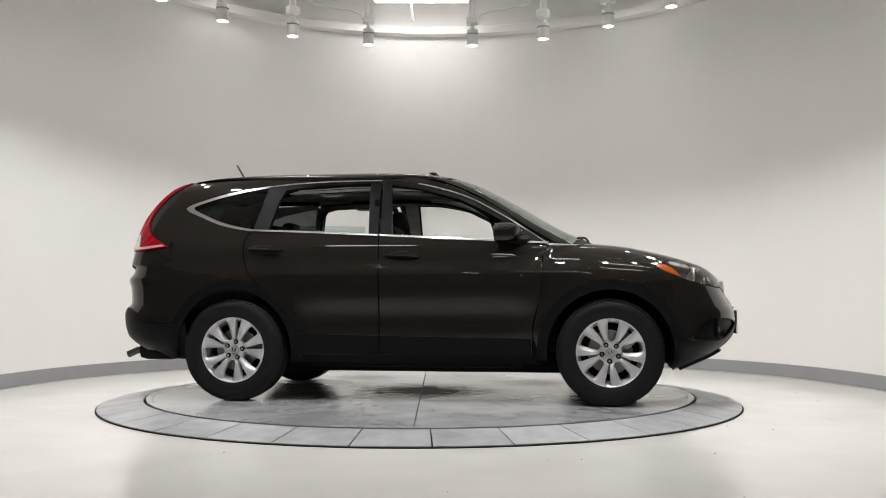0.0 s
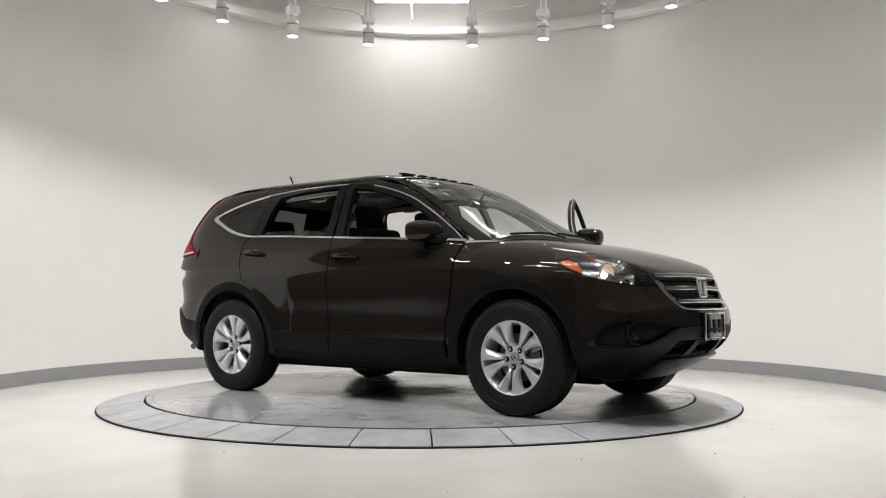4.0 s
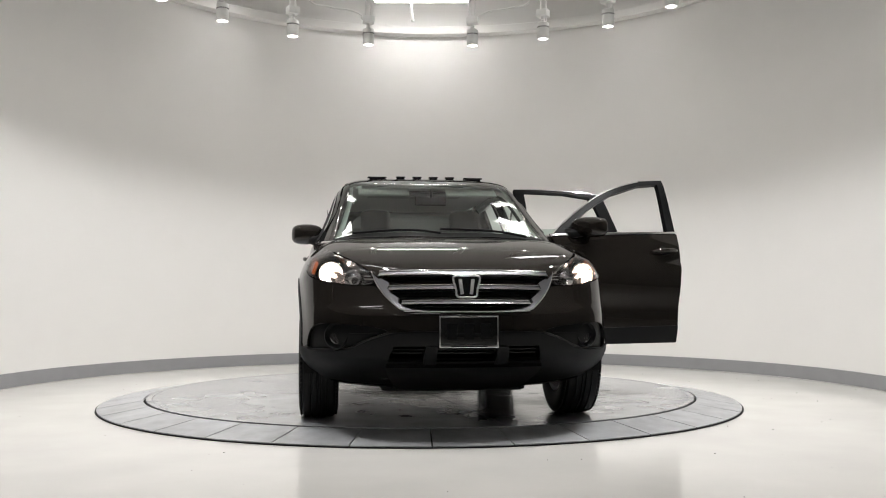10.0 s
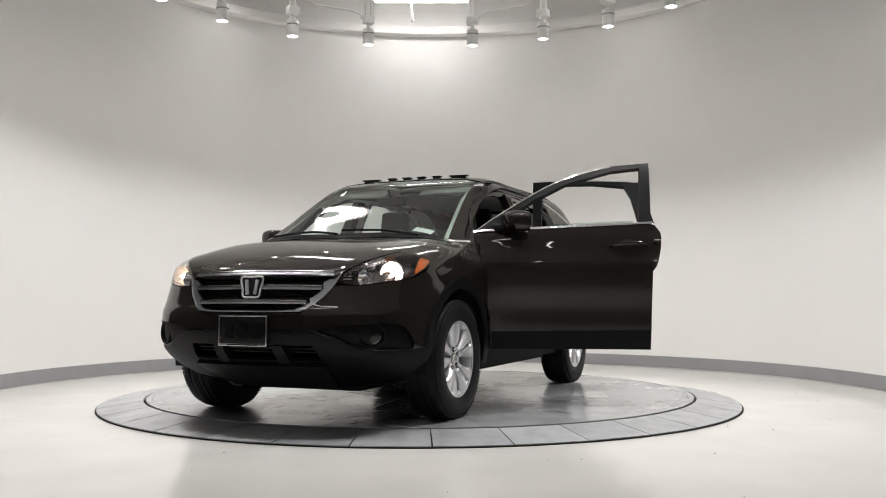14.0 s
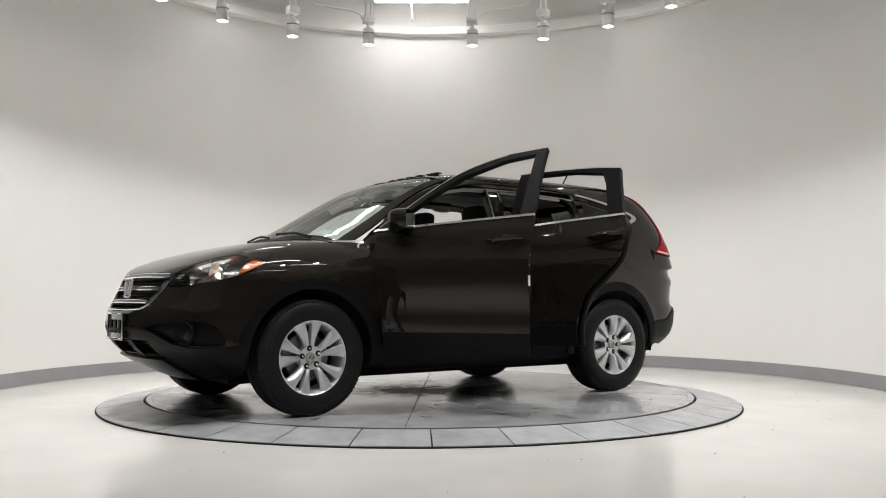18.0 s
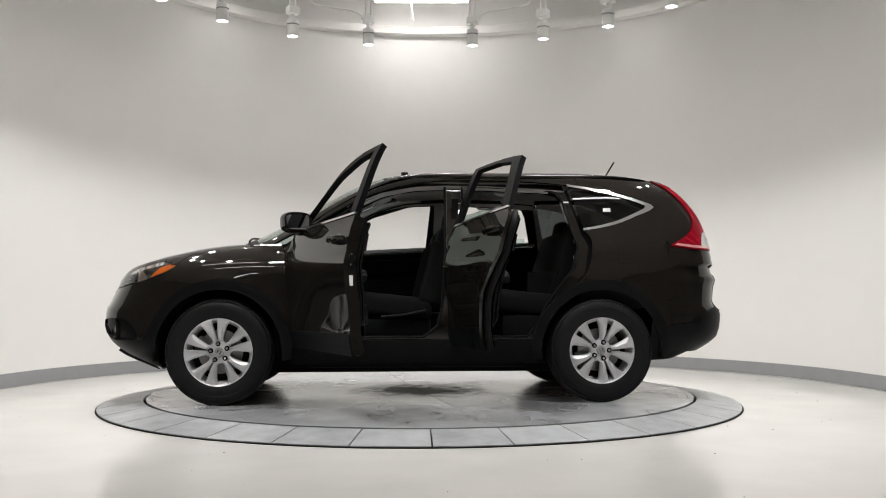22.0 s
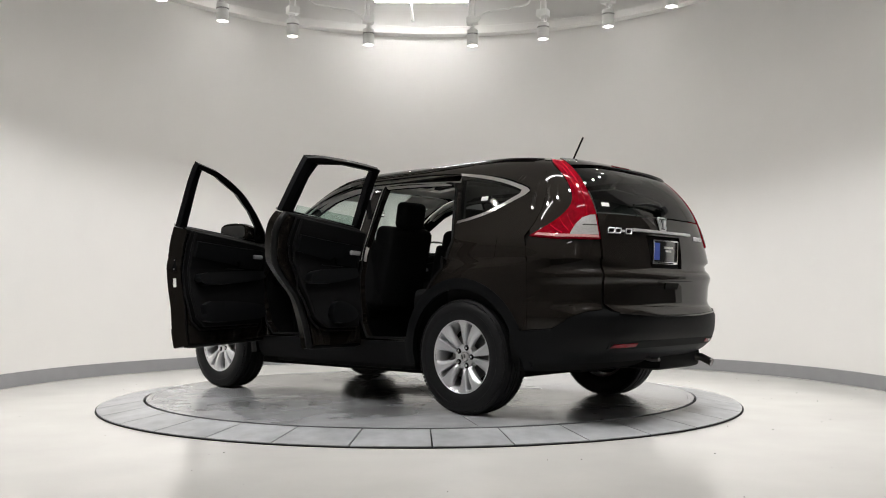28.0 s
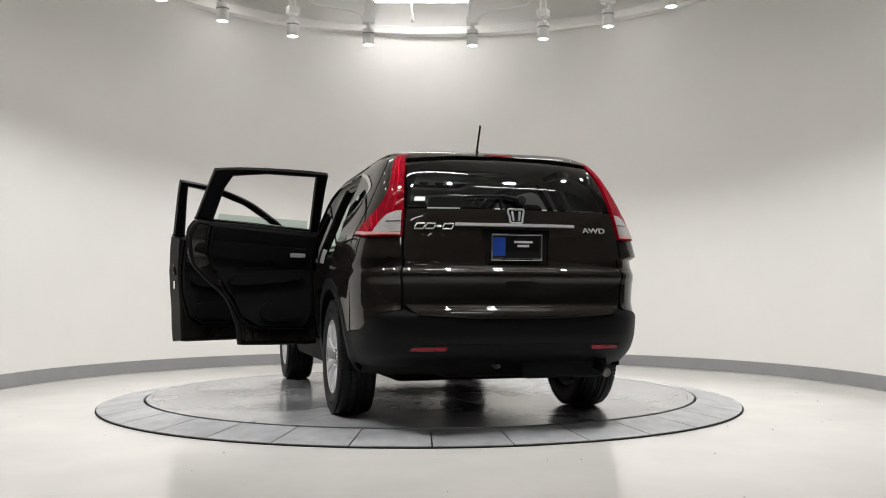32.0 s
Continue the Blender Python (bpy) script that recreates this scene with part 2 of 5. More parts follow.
# ---- the round room ----
def build_room():
    at = pose(*WALL_C, 0)
    bm = lathe([(WALL_R, 0), (WALL_R, WALL_H), (WALL_R + 0.14, WALL_H), (WALL_R + 0.14, 0)], 140, -14, 194, at)
    tagged(link("wall_round", bm, M_WALL), "curved white painted wall washed by spotlights", "wall", kind="structure")
    bm = lathe([(WALL_R - 0.008, 0.003), (WALL_R - 0.008, 0.125), (WALL_R - 0.002, 0.128), (WALL_R - 0.0005, 0.128), (WALL_R - 0.0005, 0.003)], 140, -14, 194, at)
    tagged(link("baseboard", bm, M_BASE), "grey vinyl base strip along the curved wall", "baseboard", kind="structure")
    bm = lathe([(WALL_R - 0.0005, 4.015), (WALL_R - 0.125, 4.015), (WALL_R - 0.13, 4.02), (WALL_R - 0.13, 4.105), (WALL_R - 0.125, 4.11), (WALL_R - 0.0005, 4.11)], 140, -14, 194, at)
    tagged(link("trim", bm, M_WALL), "white ledge running round the top of the wall", "trim", kind="structure")
    bm = mesh_of([(-30, -30, 0), (30, -30, 0), (30, 30, 0), (-30, 30, 0)], [(0, 1, 2, 3)])
    tagged(link("floor", bm, M_FLOOR, smooth=False), "pale polished concrete floor with faint scuffs", "floor", kind="structure")
    bm = box((24.2, 22.2, 0.1), (0, -4, WALL_H + 0.055))
    tagged(link("ceiling", bm, M_CEIL, smooth=False), "plain grey painted ceiling", "ceiling", kind="structure")
    for nm, size, pos in (("wall_south", (14, 0.1, WALL_H), (0, -12, WALL_H / 2)), ("wall_north", (14, 0.1, WALL_H), (0, 6, WALL_H / 2)),
                          ("wall_east", (0.1, 17.8, WALL_H), (7, -3, WALL_H / 2)), ("wall_west", (0.1, 17.8, WALL_H), (-7, -3, WALL_H / 2))):
        tagged(link(nm, box(size, pos), M_HALL, smooth=False), "plain grey painted wall of the hall beyond", "wall", kind="structure")




def build_turntable():
    disc = empty("turntable_disc", pose(0, 0, 0))
    tagged(disc, "round grey steel turntable plate with radial seams and scuffs", "turntable")
    # eight sector plates with fine seams between them
    n, rim = 24, TABLE_R - 0.045
    for k in range(8):
        bm = bmesh.new()
        a0, a1 = 45 * k + 8.07 + 0.07, 45 * k + 8.07 + 44.93
        pts = [(0.012 * math.cos(radians(a0 + 22)), 0.012 * math.sin(radians(a0 + 22)))]
        pts += [(rim * math.cos(radians(a0 + (a1 - a0) * i / n)), rim * math.sin(radians(a0 + (a1 - a0) * i / n))) for i in range(n + 1)]
        f = bm.faces.new([bm.verts.new((x, y, TABLE_Z)) for x, y in pts])
        r = bmesh.ops.extrude_face_region(bm, geom=[f])
        bmesh.ops.translate(bm, vec=(0, 0, -0.012), verts=[g for g in r["geom"] if isinstance(g, bmesh.types.BMVert)])
        bmesh.ops.recalc_face_normals(bm, faces=bm.faces)
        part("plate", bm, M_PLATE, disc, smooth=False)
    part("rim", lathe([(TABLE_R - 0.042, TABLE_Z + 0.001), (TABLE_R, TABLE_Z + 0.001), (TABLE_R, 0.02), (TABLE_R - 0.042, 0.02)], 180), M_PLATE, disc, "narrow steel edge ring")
    part("underplate", lathe([(0, 0.03), (TABLE_R - 0.044, 0.03), (TABLE_R - 0.044, 0.045), (0, 0.045)], 120, close=False), M_GAP, disc)
    ring = empty("turntable_ramp")
    tagged(ring, "sloping ring of grey steel ramp plates round the turntable", "ramp")
    step, first = 360 / 34, -87.35
    r0, r1, z0, z1 = TABLE_R + 0.018, RAMP_R, TABLE_Z - 0.004, 0.012
    for k in range(34):
        a0, a1 = first + step * k, first + step * (k + 1)
        da0 = math.degrees(0.0048 / r1)
        part("ramp_plate", lathe([(r0, z0), (r1, z1), (r1, 0.004), (r0, 0.004)], 12, a0 + da0, a1 - da0), M_SEG, ring)
    part("bed", lathe([(TABLE_R - 0.06, 0.002), (RAMP_R + 0.011, 0.002), (RAMP_R + 0.011, 0.006), (r0 - 0.0, TABLE_Z - 0.02), (TABLE_R - 0.06, TABLE_Z - 0.03)], 180), M_GAP, ring)
    return disc


def build_lamps():
    body = lambda: lathe([(0.052, 0.0), (0.058, -0.004), (0.060, 0.0), (0.060, 0.115), (0.057, 0.116), (0.057, 0.126), (0.060, 0.127), (0.060, 0.165), (0.05, 0.172), (0, 0.172)], 36, close=False)
    lamp = empty("track_spotlight")
    tagged(lamp, "white cylindrical ceiling spotlight hanging from two conduits", "spotlight", "ring of spotlights")
    part("housing", body(), M_LAMPW, lamp)
    part("lens", lathe([(0, 0.002), (0.052, 0.002), (0.052, 0.006), (0, 0.006)], 32, close=False), M_GLOW, lamp, "glowing warm white lens")
    part("emitter", lathe([(0, -0.002), (0.024, -0.001), (0.026, 0.002), (0, 0.002)], 20, close=False), M_CORE, lamp)
    bm = bmesh.new()
    for k in range(18):
        a = 2 * math.pi * k / 18
        box((0.002, 0.014, 0.009), (0.0595 * math.cos(a), 0.0595 * math.sin(a), 0.121), m=Matrix.Rotation(a, 4, "Z"), into=bm)
    part("vent_slots", bm, M_GAP, lamp, smooth=False)
    part("arm", box((0.022, 0.03, 0.26), (0.0, 0.068, 0.15), 0.004), M_LAMPW, lamp)
    part("swivel", lathe([(0.018, 0.17), (0.024, 0.19), (0.015, 0.21), (0.022, 0.232), (0.0, 0.234)], 20, close=False), M_LAMPW, lamp)
    part("junction_box", box((0.12, 0.10, 0.075), (0, 0, 0.272), 0.008), M_LAMPW, lamp)
    for s in (-1, 1):
        part("conduit", tube([(s * 0.03, 0, 0.30), (s * 0.031, 0, 0.5), (s * 0.045, 0, 0.8), (s * 0.05, 0, WALL_H - LAMP_Z)], 0.011), M_LAMPW, lamp)
    for k, a in enumerate(LAMP_ANGLES):
        m = pose(LAMP_R * math.cos(radians(a)), LAMP_R * math.sin(radians(a)), LAMP_Z, 0, 0, a - 90)
        if k == 0:
            lamp.matrix_basis = m
        else:
            copy_thing(lamp, m)
    for a, s in ((104.1, -1), (79.3, 1)):
        x, y, z = LAMP_R * math.cos(radians(a)), LAMP_R * math.sin(radians(a)), LAMP_Z + 0.28
        feed = empty("feed_conduit", pose(x, y, z))
        tagged(feed, "thin bent white conduit running from a spotlight's box", "conduit", "feed conduits")
        part("tube", tube(spline([(s * 0.05, 0, 0.0), (s * 0.09, -0.02, 0.05), (s * 0.20, -0.05, 0.085), (s * 0.42, -0.12, 0.10), (s * 0.62, -0.30, 0.16), (s * 0.7, -0.35, WALL_H - z)], 5), 0.009, 8), M_LAMPW, feed)
        part("connector", lathe([(0.0, -0.02), (0.017, -0.02), (0.019, 0.0), (0.017, 0.02), (0.0, 0.02)], 14, close=False, m=pose(s * 0.06, 0, 0.01, 0, s * 40, 0)), M_LAMPW, feed)
    def linear_light(m, shine):
        strip = empty("linear_ceiling_light", m)
        tagged(strip, "long white ceiling light with a glowing diffuser", "ceiling light", "linear lights")
        part("housing", box((1.10, 0.14, 0.05), (0, 0, 0.045), 0.006), M_LAMPW, strip)
        part("diffuser", box((1.08, 0.055, 0.03), (0, 0, 0.012), 0.008), shine, strip)
        for s in (-1, 1):
            part("hanger", tube([(s * 0.4, 0, 0.07), (s * 0.4, 0, WALL_H - 4.215)], 0.006), M_LAMPW, strip)
        return strip

    linear_light(pose(-0.083, 3.30, 4.215), M_STRIP)
    rod = empty("hanging_rod", pose(-0.184, 3.30, 3.99))
    tagged(rod, "thin bare white rod hanging from the ceiling", "rod")
    part("shaft", tube(spline([(-0.02, 0, WALL_H - 3.99), (-0.02, 0, 0.25), (0.0, 0, 0.06), (0.008, 0, 0.0)], 5), 0.011, 8), M_LAMPW, rod)
    part("end_cap", lathe([(0.0, -0.012), (0.02, -0.010), (0.022, 0.012), (0.0, 0.014)], 14, close=False), M_LAMPW, rod)
    for x in (-0.57, 0.57):
        linear_light(pose(x, -2.0, 4.215), M_STRIP_FRONT)
    strip = linear_light(pose(0, -6.4, 4.215), M_STRIP_HALL)
    for x, y, a in ((-2.0, -2.6, -14), (2.0, -2.6, 14), (-1.75, -3.8, -12), (1.75, -3.8, 12), (-1.6, -8.2, 90), (1.6, -8.2, 90)):
        copy_thing(strip, pose(x, y, 4.215, 0, 0, a))
    panel_light = empty("ceiling_panel_light", pose(-1.70, 2.2, 4.30, 0, 0, 126))
    tagged(panel_light, "broad white ceiling panel light with a glowing diffuser", "ceiling light", "panel lights")
    bm = bmesh.new()
    for sx, sy, w, d in ((0, 0.095, 1.54, 0.02), (0, -0.095, 1.54, 0.02), (0.76, 0, 0.02, 0.17), (-0.76, 0, 0.02, 0.17)):
        box((w, d, 0.22), (sx, sy, 0.11), into=bm)
    box((1.50, 0.17, 0.01), (0, 0, 0.215), into=bm)
    part("housing", bm, M_LAMPW, panel_light, smooth=False)
    part("diffuser", box((1.50, 0.17, 0.01), (0, 0, 0.14)), M_PANEL, panel_light, smooth=False)
    for e in (-1, 1):
        part("hanger", tube([(e * 0.45, 0, 0.21), (e * 0.45, 0, WALL_H - 4.30)], 0.006), M_LAMPW, panel_light)
    copy_thing(panel_light, pose(1.62, 2.2, 4.30, 0, 0, 54))


def build_debris():
    """Crumbs and specks of grit on the polished floor."""
    rnd = random.Random(7)
    bm = bmesh.new()
    for _ in range(60):
        a, r = rnd.uniform(0, 2 * math.pi), rnd.uniform(2.5, 3.6)
        if rnd.random() < 0.35:
            x, y = rnd.uniform(-2.2, 2.4), rnd.uniform(-4.6, -2.5)
        else:
            x, y = WALL_C[0] + r * math.cos(a), WALL_C[1] + r * math.sin(a)
            if math.hypot(x, y) < RAMP_R + 0.05:
                continue
        q = rnd.uniform(0.002, 0.006)
        box((q * rnd.uniform(0.7, 2), q, q * 0.5), (x, y, q * 0.25), q * 0.2, m=Matrix.Rotation(a, 4, "Z"), into=bm, seg=1)
    tagged(link("floor_grit", bm, M_GAP, smooth=False), "dark specks of grit scattered over the floor", "grit", kind="stuff")


build_room()
build_debris()
DISC = build_turntable()
build_lamps()


# ---- the car's outer surface: inside where hull() < 0; x forward, y left, z up from the tyres' ground ----
def curve(points):
    """A smooth monotone table through (argument, value) pairs."""
    a = np.array(points, float)
    x, y = a[:, 0], a[:, 1]
    h, d = np.diff(x), np.diff(y) / np.diff(x)
    m = np.zeros(len(x))
    m[0], m[-1] = d[0], d[-1]
    for i in range(1, len(x) - 1):
        if d[i - 1] * d[i] > 0:
            w1, w2 = 2 * h[i] + h[i - 1], h[i] + 2 * h[i - 1]
            m[i] = (w1 + w2) / (w1 / d[i - 1] + w2 / d[i])
    xs = np.linspace(x[0], x[-1], 1500)
    i = np.clip(np.searchsorted(x, xs) - 1, 0, len(x) - 2)
    t = (xs - x[i]) / h[i]
    ys = y[i] * (1 + 2 * t) * (1 - t) ** 2 + h[i] * m[i] * t * (1 - t) ** 2 + y[i + 1] * t * t * (3 - 2 * t) + h[i] * m[i + 1] * t * t * (t - 1)
    return lambda q: np.interp(q, xs, ys)


LOW_W = curve([(0.10, 0.74), (0.20, 0.82), (0.33, 0.868), (0.45, 0.886), (0.60, 0.898), (0.75, 0.907), (0.88, 0.910), (1.0, 0.902), (1.08, 0.886), (1.16, 0.855), (1.25, 0.80)])
LOW_F = curve([(0.10, 1.50), (0.20, 1.76), (0.27, 1.92), (0.35, 2.085), (0.42, 2.175), (0.48, 2.215), (0.55, 2.235), (0.63, 2.23), (0.70, 2.19), (0.78, 2.15), (0.86, 2.115), (0.95, 2.08), (1.3, 2.0)])
LOW_R = curve([(0.10, 1.55), (0.20, 1.80), (0.28, 2.0), (0.35, 2.15), (0.43, 2.27), (0.52, 2.31), (0.60, 2.315), (0.655, 2.29), (0.69, 2.262), (0.80, 2.270), (0.850, 2.286), (0.872, 2.280), (0.90, 2.250), (0.97, 2.236), (1.1, 2.218), (1.3, 2.16)])
CAB_W = curve([(0.9, 0.90), (1.06, 0.865), (1.15, 0.830), (1.30, 0.770), (1.45, 0.708), (1.54, 0.662), (1.59, 0.622), (1.625, 0.565), (1.645, 0.48), (1.66, 0.32), (1.672, 0.03)])
CAB_F = curve([(0.9, 1.36), (1.06, 1.30), (1.12, 1.205), (1.163, 1.118), (1.258, 0.935), (1.405, 0.683), (1.50, 0.51), (1.554, 0.402), (1.60, 0.25), (1.625, 0.12), (1.645, -0.05), (1.66, -0.28), (1.672, -0.66)])
CAB_R = curve([(0.9, 2.25), (1.1, 2.220), (1.2, 2.200), (1.3, 2.168), (1.40, 2.108), (1.5, 2.018), (1.55, 1.935), (1.585, 1.835), (1.61, 1.70), (1.63, 1.51), (1.65, 1.24), (1.662, 1.02), (1.672, 0.74)])
HOOD_Z = curve([(-3, 1.12), (1.0, 1.12), (1.2, 1.112), (1.4, 1.092), (1.6, 1.054), (1.8, 1.002), (1.95, 0.945), (2.05, 0.893), (2.12, 0.832), (2.2, 0.72)])
CAB_X0 = -0.70


def smooth_max(a, b, k):
    h = np.clip(0.5 + 0.5 * (a - b) / k, 0, 1)
    return b + (a - b) * h + k * h * (1 - h)


def hull(p):
    x, y, z = p[..., 0], np.abs(p[..., 1]), p[..., 2]
    dip = -0.009 * np.exp(-((z - 0.60) / 0.11) ** 2) * np.clip((0.95 - np.abs(x + 0.02)) / 0.3, 0, 1)
    ridge = 0.003 * np.exp(-((z - 0.985 + 0.03 * x) / 0.05) ** 2) * np.clip((1.25 - np.abs(x + 0.3)) / 0.3, 0, 1)
    w = LOW_W(z) + dip + ridge
    r = np.sqrt((np.abs(x) - 1.31) ** 2 + (z - 0.355) ** 2)
    w = w + 0.012 * np.exp(-((r - 0.46) / 0.06) ** 2) * (np.abs(np.abs(x) - 1.31) < 0.9)
    long = np.where(x > 0, np.abs(x) / LOW_F(z), np.abs(x) / LOW_R(z))
    pw = np.where(x > 0, 12.0, 10.0)
    qw = np.where(x > 0, 1.9, 3.8)
    w = w + 0.034 * np.exp(-((z - 0.40) / 0.13) ** 2) * np.clip((x - 0.95) / 0.5, 0, 1)
    low = (long ** pw + (y / w) ** qw) / qw - 1 / qw
    s = y / 0.90
    lid = (z - HOOD_Z(x) + 0.022 * s ** 2 + 0.16 * s ** 9) * 1.25
    low = smooth_max(low, lid, 0.07)
    dx = x - CAB_X0
    longc = np.where(dx > 0, dx / (CAB_F(z) - CAB_X0), -dx / (CAB_R(z) + CAB_X0))
    pc = np.where(dx > 0, 9.0, 12.0)
    qc = np.where(dx > 0, 2.8, 3.7)
    cab = (np.abs(longc) ** pc + (y / CAB_W(z)) ** qc) / qc - 1 / qc
    cab = np.maximum(cab, (z - 1.6719) * 4)
    cab = np.where(z < 0.95, 1.0, cab)
    return -smooth_max(-low, -cab, 0.03)


def shoot(origin, way, reach, steps=120):
    """First crossing of the hull along each ray."""
    t0 = np.zeros(len(origin))
    t1 = np.full(len(origin), reach)
    done = np.zeros(len(origin), bool)
    best, bt = np.full(len(origin), 9.0), np.zeros(len(origin))
    for k in range(1, steps + 1):
        t = reach * k / steps
        f = hull(origin + way * t)
        hit = (f < 0) & ~done
        t0[hit], t1[hit] = reach * (k - 1) / steps, t
        done |= hit
        nearer = (f < best) & ~done
        best[nearer], bt[nearer] = f[nearer], t
    for _ in range(26):
        m = (t0 + t1) / 2
        inside = hull(origin + way * m[:, None]) < 0
        t1 = np.where(inside, m, t1)
        t0 = np.where(inside, t0, m)
    t = np.where(done, t1, bt)
    return origin + way * t[:, None]


def normals(p, e=0.002):
    g = np.stack([hull(p + np.eye(3)[i] * e) - hull(p - np.eye(3)[i] * e) for i in range(3)], -1)
    return g / np.maximum(np.linalg.norm(g, axis=1, keepdims=True), 1e-9)


def lift(kind, uv):
    """side: (x, z); top: (x, y); nose, tail: (degrees round an upright axis, z)."""
    uv = np.array(uv, float).reshape(-1, 2)
    n, o = len(uv), np.zeros((len(uv), 3))
    way = np.zeros((n, 3))
    if kind == "side":
        o[:, 0], o[:, 1], o[:, 2], way[:, 1], reach = uv[:, 0], 1.15, uv[:, 1], -1, 1.15
    elif kind == "top":
        o[:, 0], o[:, 1], o[:, 2], way[:, 2], reach = uv[:, 0], uv[:, 1], 1.9, -1, 1.5
    else:
        s = 1 if kind == "nose" else -1
        a = np.radians(uv[:, 0])
        o[:, 0], o[:, 1], o[:, 2] = s * (1.2 + 1.5 * np.cos(a)), 1.5 * np.sin(a), uv[:, 1]
        way[:, 0], way[:, 1], reach = -s * np.cos(a), -np.sin(a), 1.5
    return shoot(o, way, reach)


def ang(x, y):
    """Degrees round the nose's or the tail's axis of a place in plan."""
    return math.degrees(math.atan2(y, abs(x) - 1.2))


def inside_many(pts, poly):
    p, q = np.array(pts, float).reshape(-1, 2), np.array(poly, float)
    c = np.zeros(len(p), bool)
    for (x0, y0), (x1, y1) in zip(q, np.roll(q, -1, 0)):
        if y0 != y1:
            c ^= ((y0 > p[:, 1]) != (y1 > p[:, 1])) & (p[:, 0] < (x1 - x0) * (p[:, 1] - y0) / (y1 - y0) + x0)
    return c


def dense(poly, gap):
    out = []
    for a, b in zip(poly, poly[1:] + poly[:1]):
        n = max(1, int(math.hypot(b[0] - a[0], b[1] - a[1]) / gap))
        out += [(a[0] + (b[0] - a[0]) * k / n, a[1] + (b[1] - a[1]) * k / n) for k in range(n)]
    return out


from mathutils.geometry import delaunay_2d_cdt


def panel(kind, poly, holes=(), off=0.0, depth=0.014, gap=0.03, mirror=1, taper=0.0):
    """A sheet on the hull bounded by a polygon, with turned-in edges that lean in by taper. mirror -1: for the right side."""
    ku = 0.9 * math.pi / 180 if kind in ("nose", "tail") else 1.0
    loops = [dense([(u * ku, v) for u, v in q], gap * 0.7) for q in (poly, *holes)]
    verts, edges = [], []
    for q in loops:
        n0 = len(verts)
        verts += [Vector(w) for w in q]
        edges += [(n0 + i, n0 + (i + 1) % len(q)) for i in range(len(q))]
    lo, hi = np.min(loops[0], 0), np.max(loops[0], 0)
    nb = np.concatenate([np.array(q) for q in loops])
    grid = np.array([(lo[0] + i * gap, lo[1] + j * gap) for i in range(1, int((hi[0] - lo[0]) / gap) + 1) for j in range(1, int((hi[1] - lo[1]) / gap) + 1)]).reshape(-1, 2)

    def within(pts):
        ok = inside_many(pts, loops[0])
        for h in loops[1:]:
            ok &= ~inside_many(pts, h)
        return ok

    grid = grid[within(grid)]
    if len(grid):
        grid = grid[np.abs(grid[:, None, :] - nb[None]).sum(2).min(1) > gap * 0.55]
    verts += [Vector(c) for c in grid]
    co, _, faces, *_ = delaunay_2d_cdt(verts, edges, [], 0, 1e-5)
    mid = np.array([np.mean([co[i] for i in f], 0) for f in faces])
    keep = [tuple(f) for f, ok in zip(faces, within(mid)) if ok]
    p = lift(kind, [(c[0] / ku, c[1]) for c in co])
    nrm = normals(p)
    p = p + nrm * off
    if mirror < 0:
        p, nrm = p * (1, -1, 1), nrm * (1, -1, 1)
    used = sorted({i for f in keep for i in f})
    bm = bmesh.new()
    hn = bm.verts.layers.float_vector.new("hull_normal")
    te = bm.faces.layers.int.new("turned_edge")
    vs = {i: bm.verts.new(p[i]) for i in used}
    for i in used:
        vs[i][hn] = nrm[i]
    out = {vs[i]: Vector(nrm[i]) for i in used}
    for f in keep:
        try:
            bm.faces.new([vs[i] for i in f])
        except ValueError:
            pass
    bm.normal_update()
    flip = [f for f in bm.faces if f.normal.dot(out[f.verts[0]]) < 0]
    bmesh.ops.reverse_faces(bm, faces=flip)
    if depth:
        rim = [e for e in bm.edges if e.is_boundary]
        lower = {}
        xs = [v.co.x for v in bm.verts]
        mid_x, half_x = (min(xs) + max(xs)) / 2, (max(xs) - min(xs)) / 2
        for e in rim:
            for v in e.verts:
                if v not in lower:
                    lean = max(-1.0, min(1.0, (v.co.x - mid_x) / (0.5 * half_x))) if taper else 0.0
                    lower[v] = bm.verts.new(v.co - out[v] * depth - Vector((lean * taper, 0, 0)))
        for e in rim:
            a, b = e.link_loops[0].vert, e.link_loops[0].link_loop_next.vert
            try:
                bm.faces.new((b, a, lower[a], lower[b]))[te] = 1
            except ValueError:
                pass
    return bm


def sheet(kind, us, vs, off, mirror=1):
    """A plain grid on the hull."""
    p = lift(kind, [(u, v) for u in us for v in vs])
    p = p + normals(p) * off
    if mirror < 0:
        p = p * (1, -1, 1)
    n = len(vs)
    return mesh_of([tuple(q) for q in p], [(i * n + j, i * n + n + j, i * n + n + j + 1, i * n + j + 1) for i in range(len(us) - 1) for j in range(n - 1)])


def arc(cx, cz, r, a0, a1, n=20):
    return [(cx + r * math.cos(radians(a0 + (a1 - a0) * k / n)), cz + r * math.sin(radians(a0 + (a1 - a0) * k / n))) for k in range(n + 1)]


AXLE, HUB_Z, HUB_Y = 1.31, 0.357, 0.885
CAR = empty("car")
tagged(CAR, "dark brown metallic compact suv on the turntable, two doors open", "car")

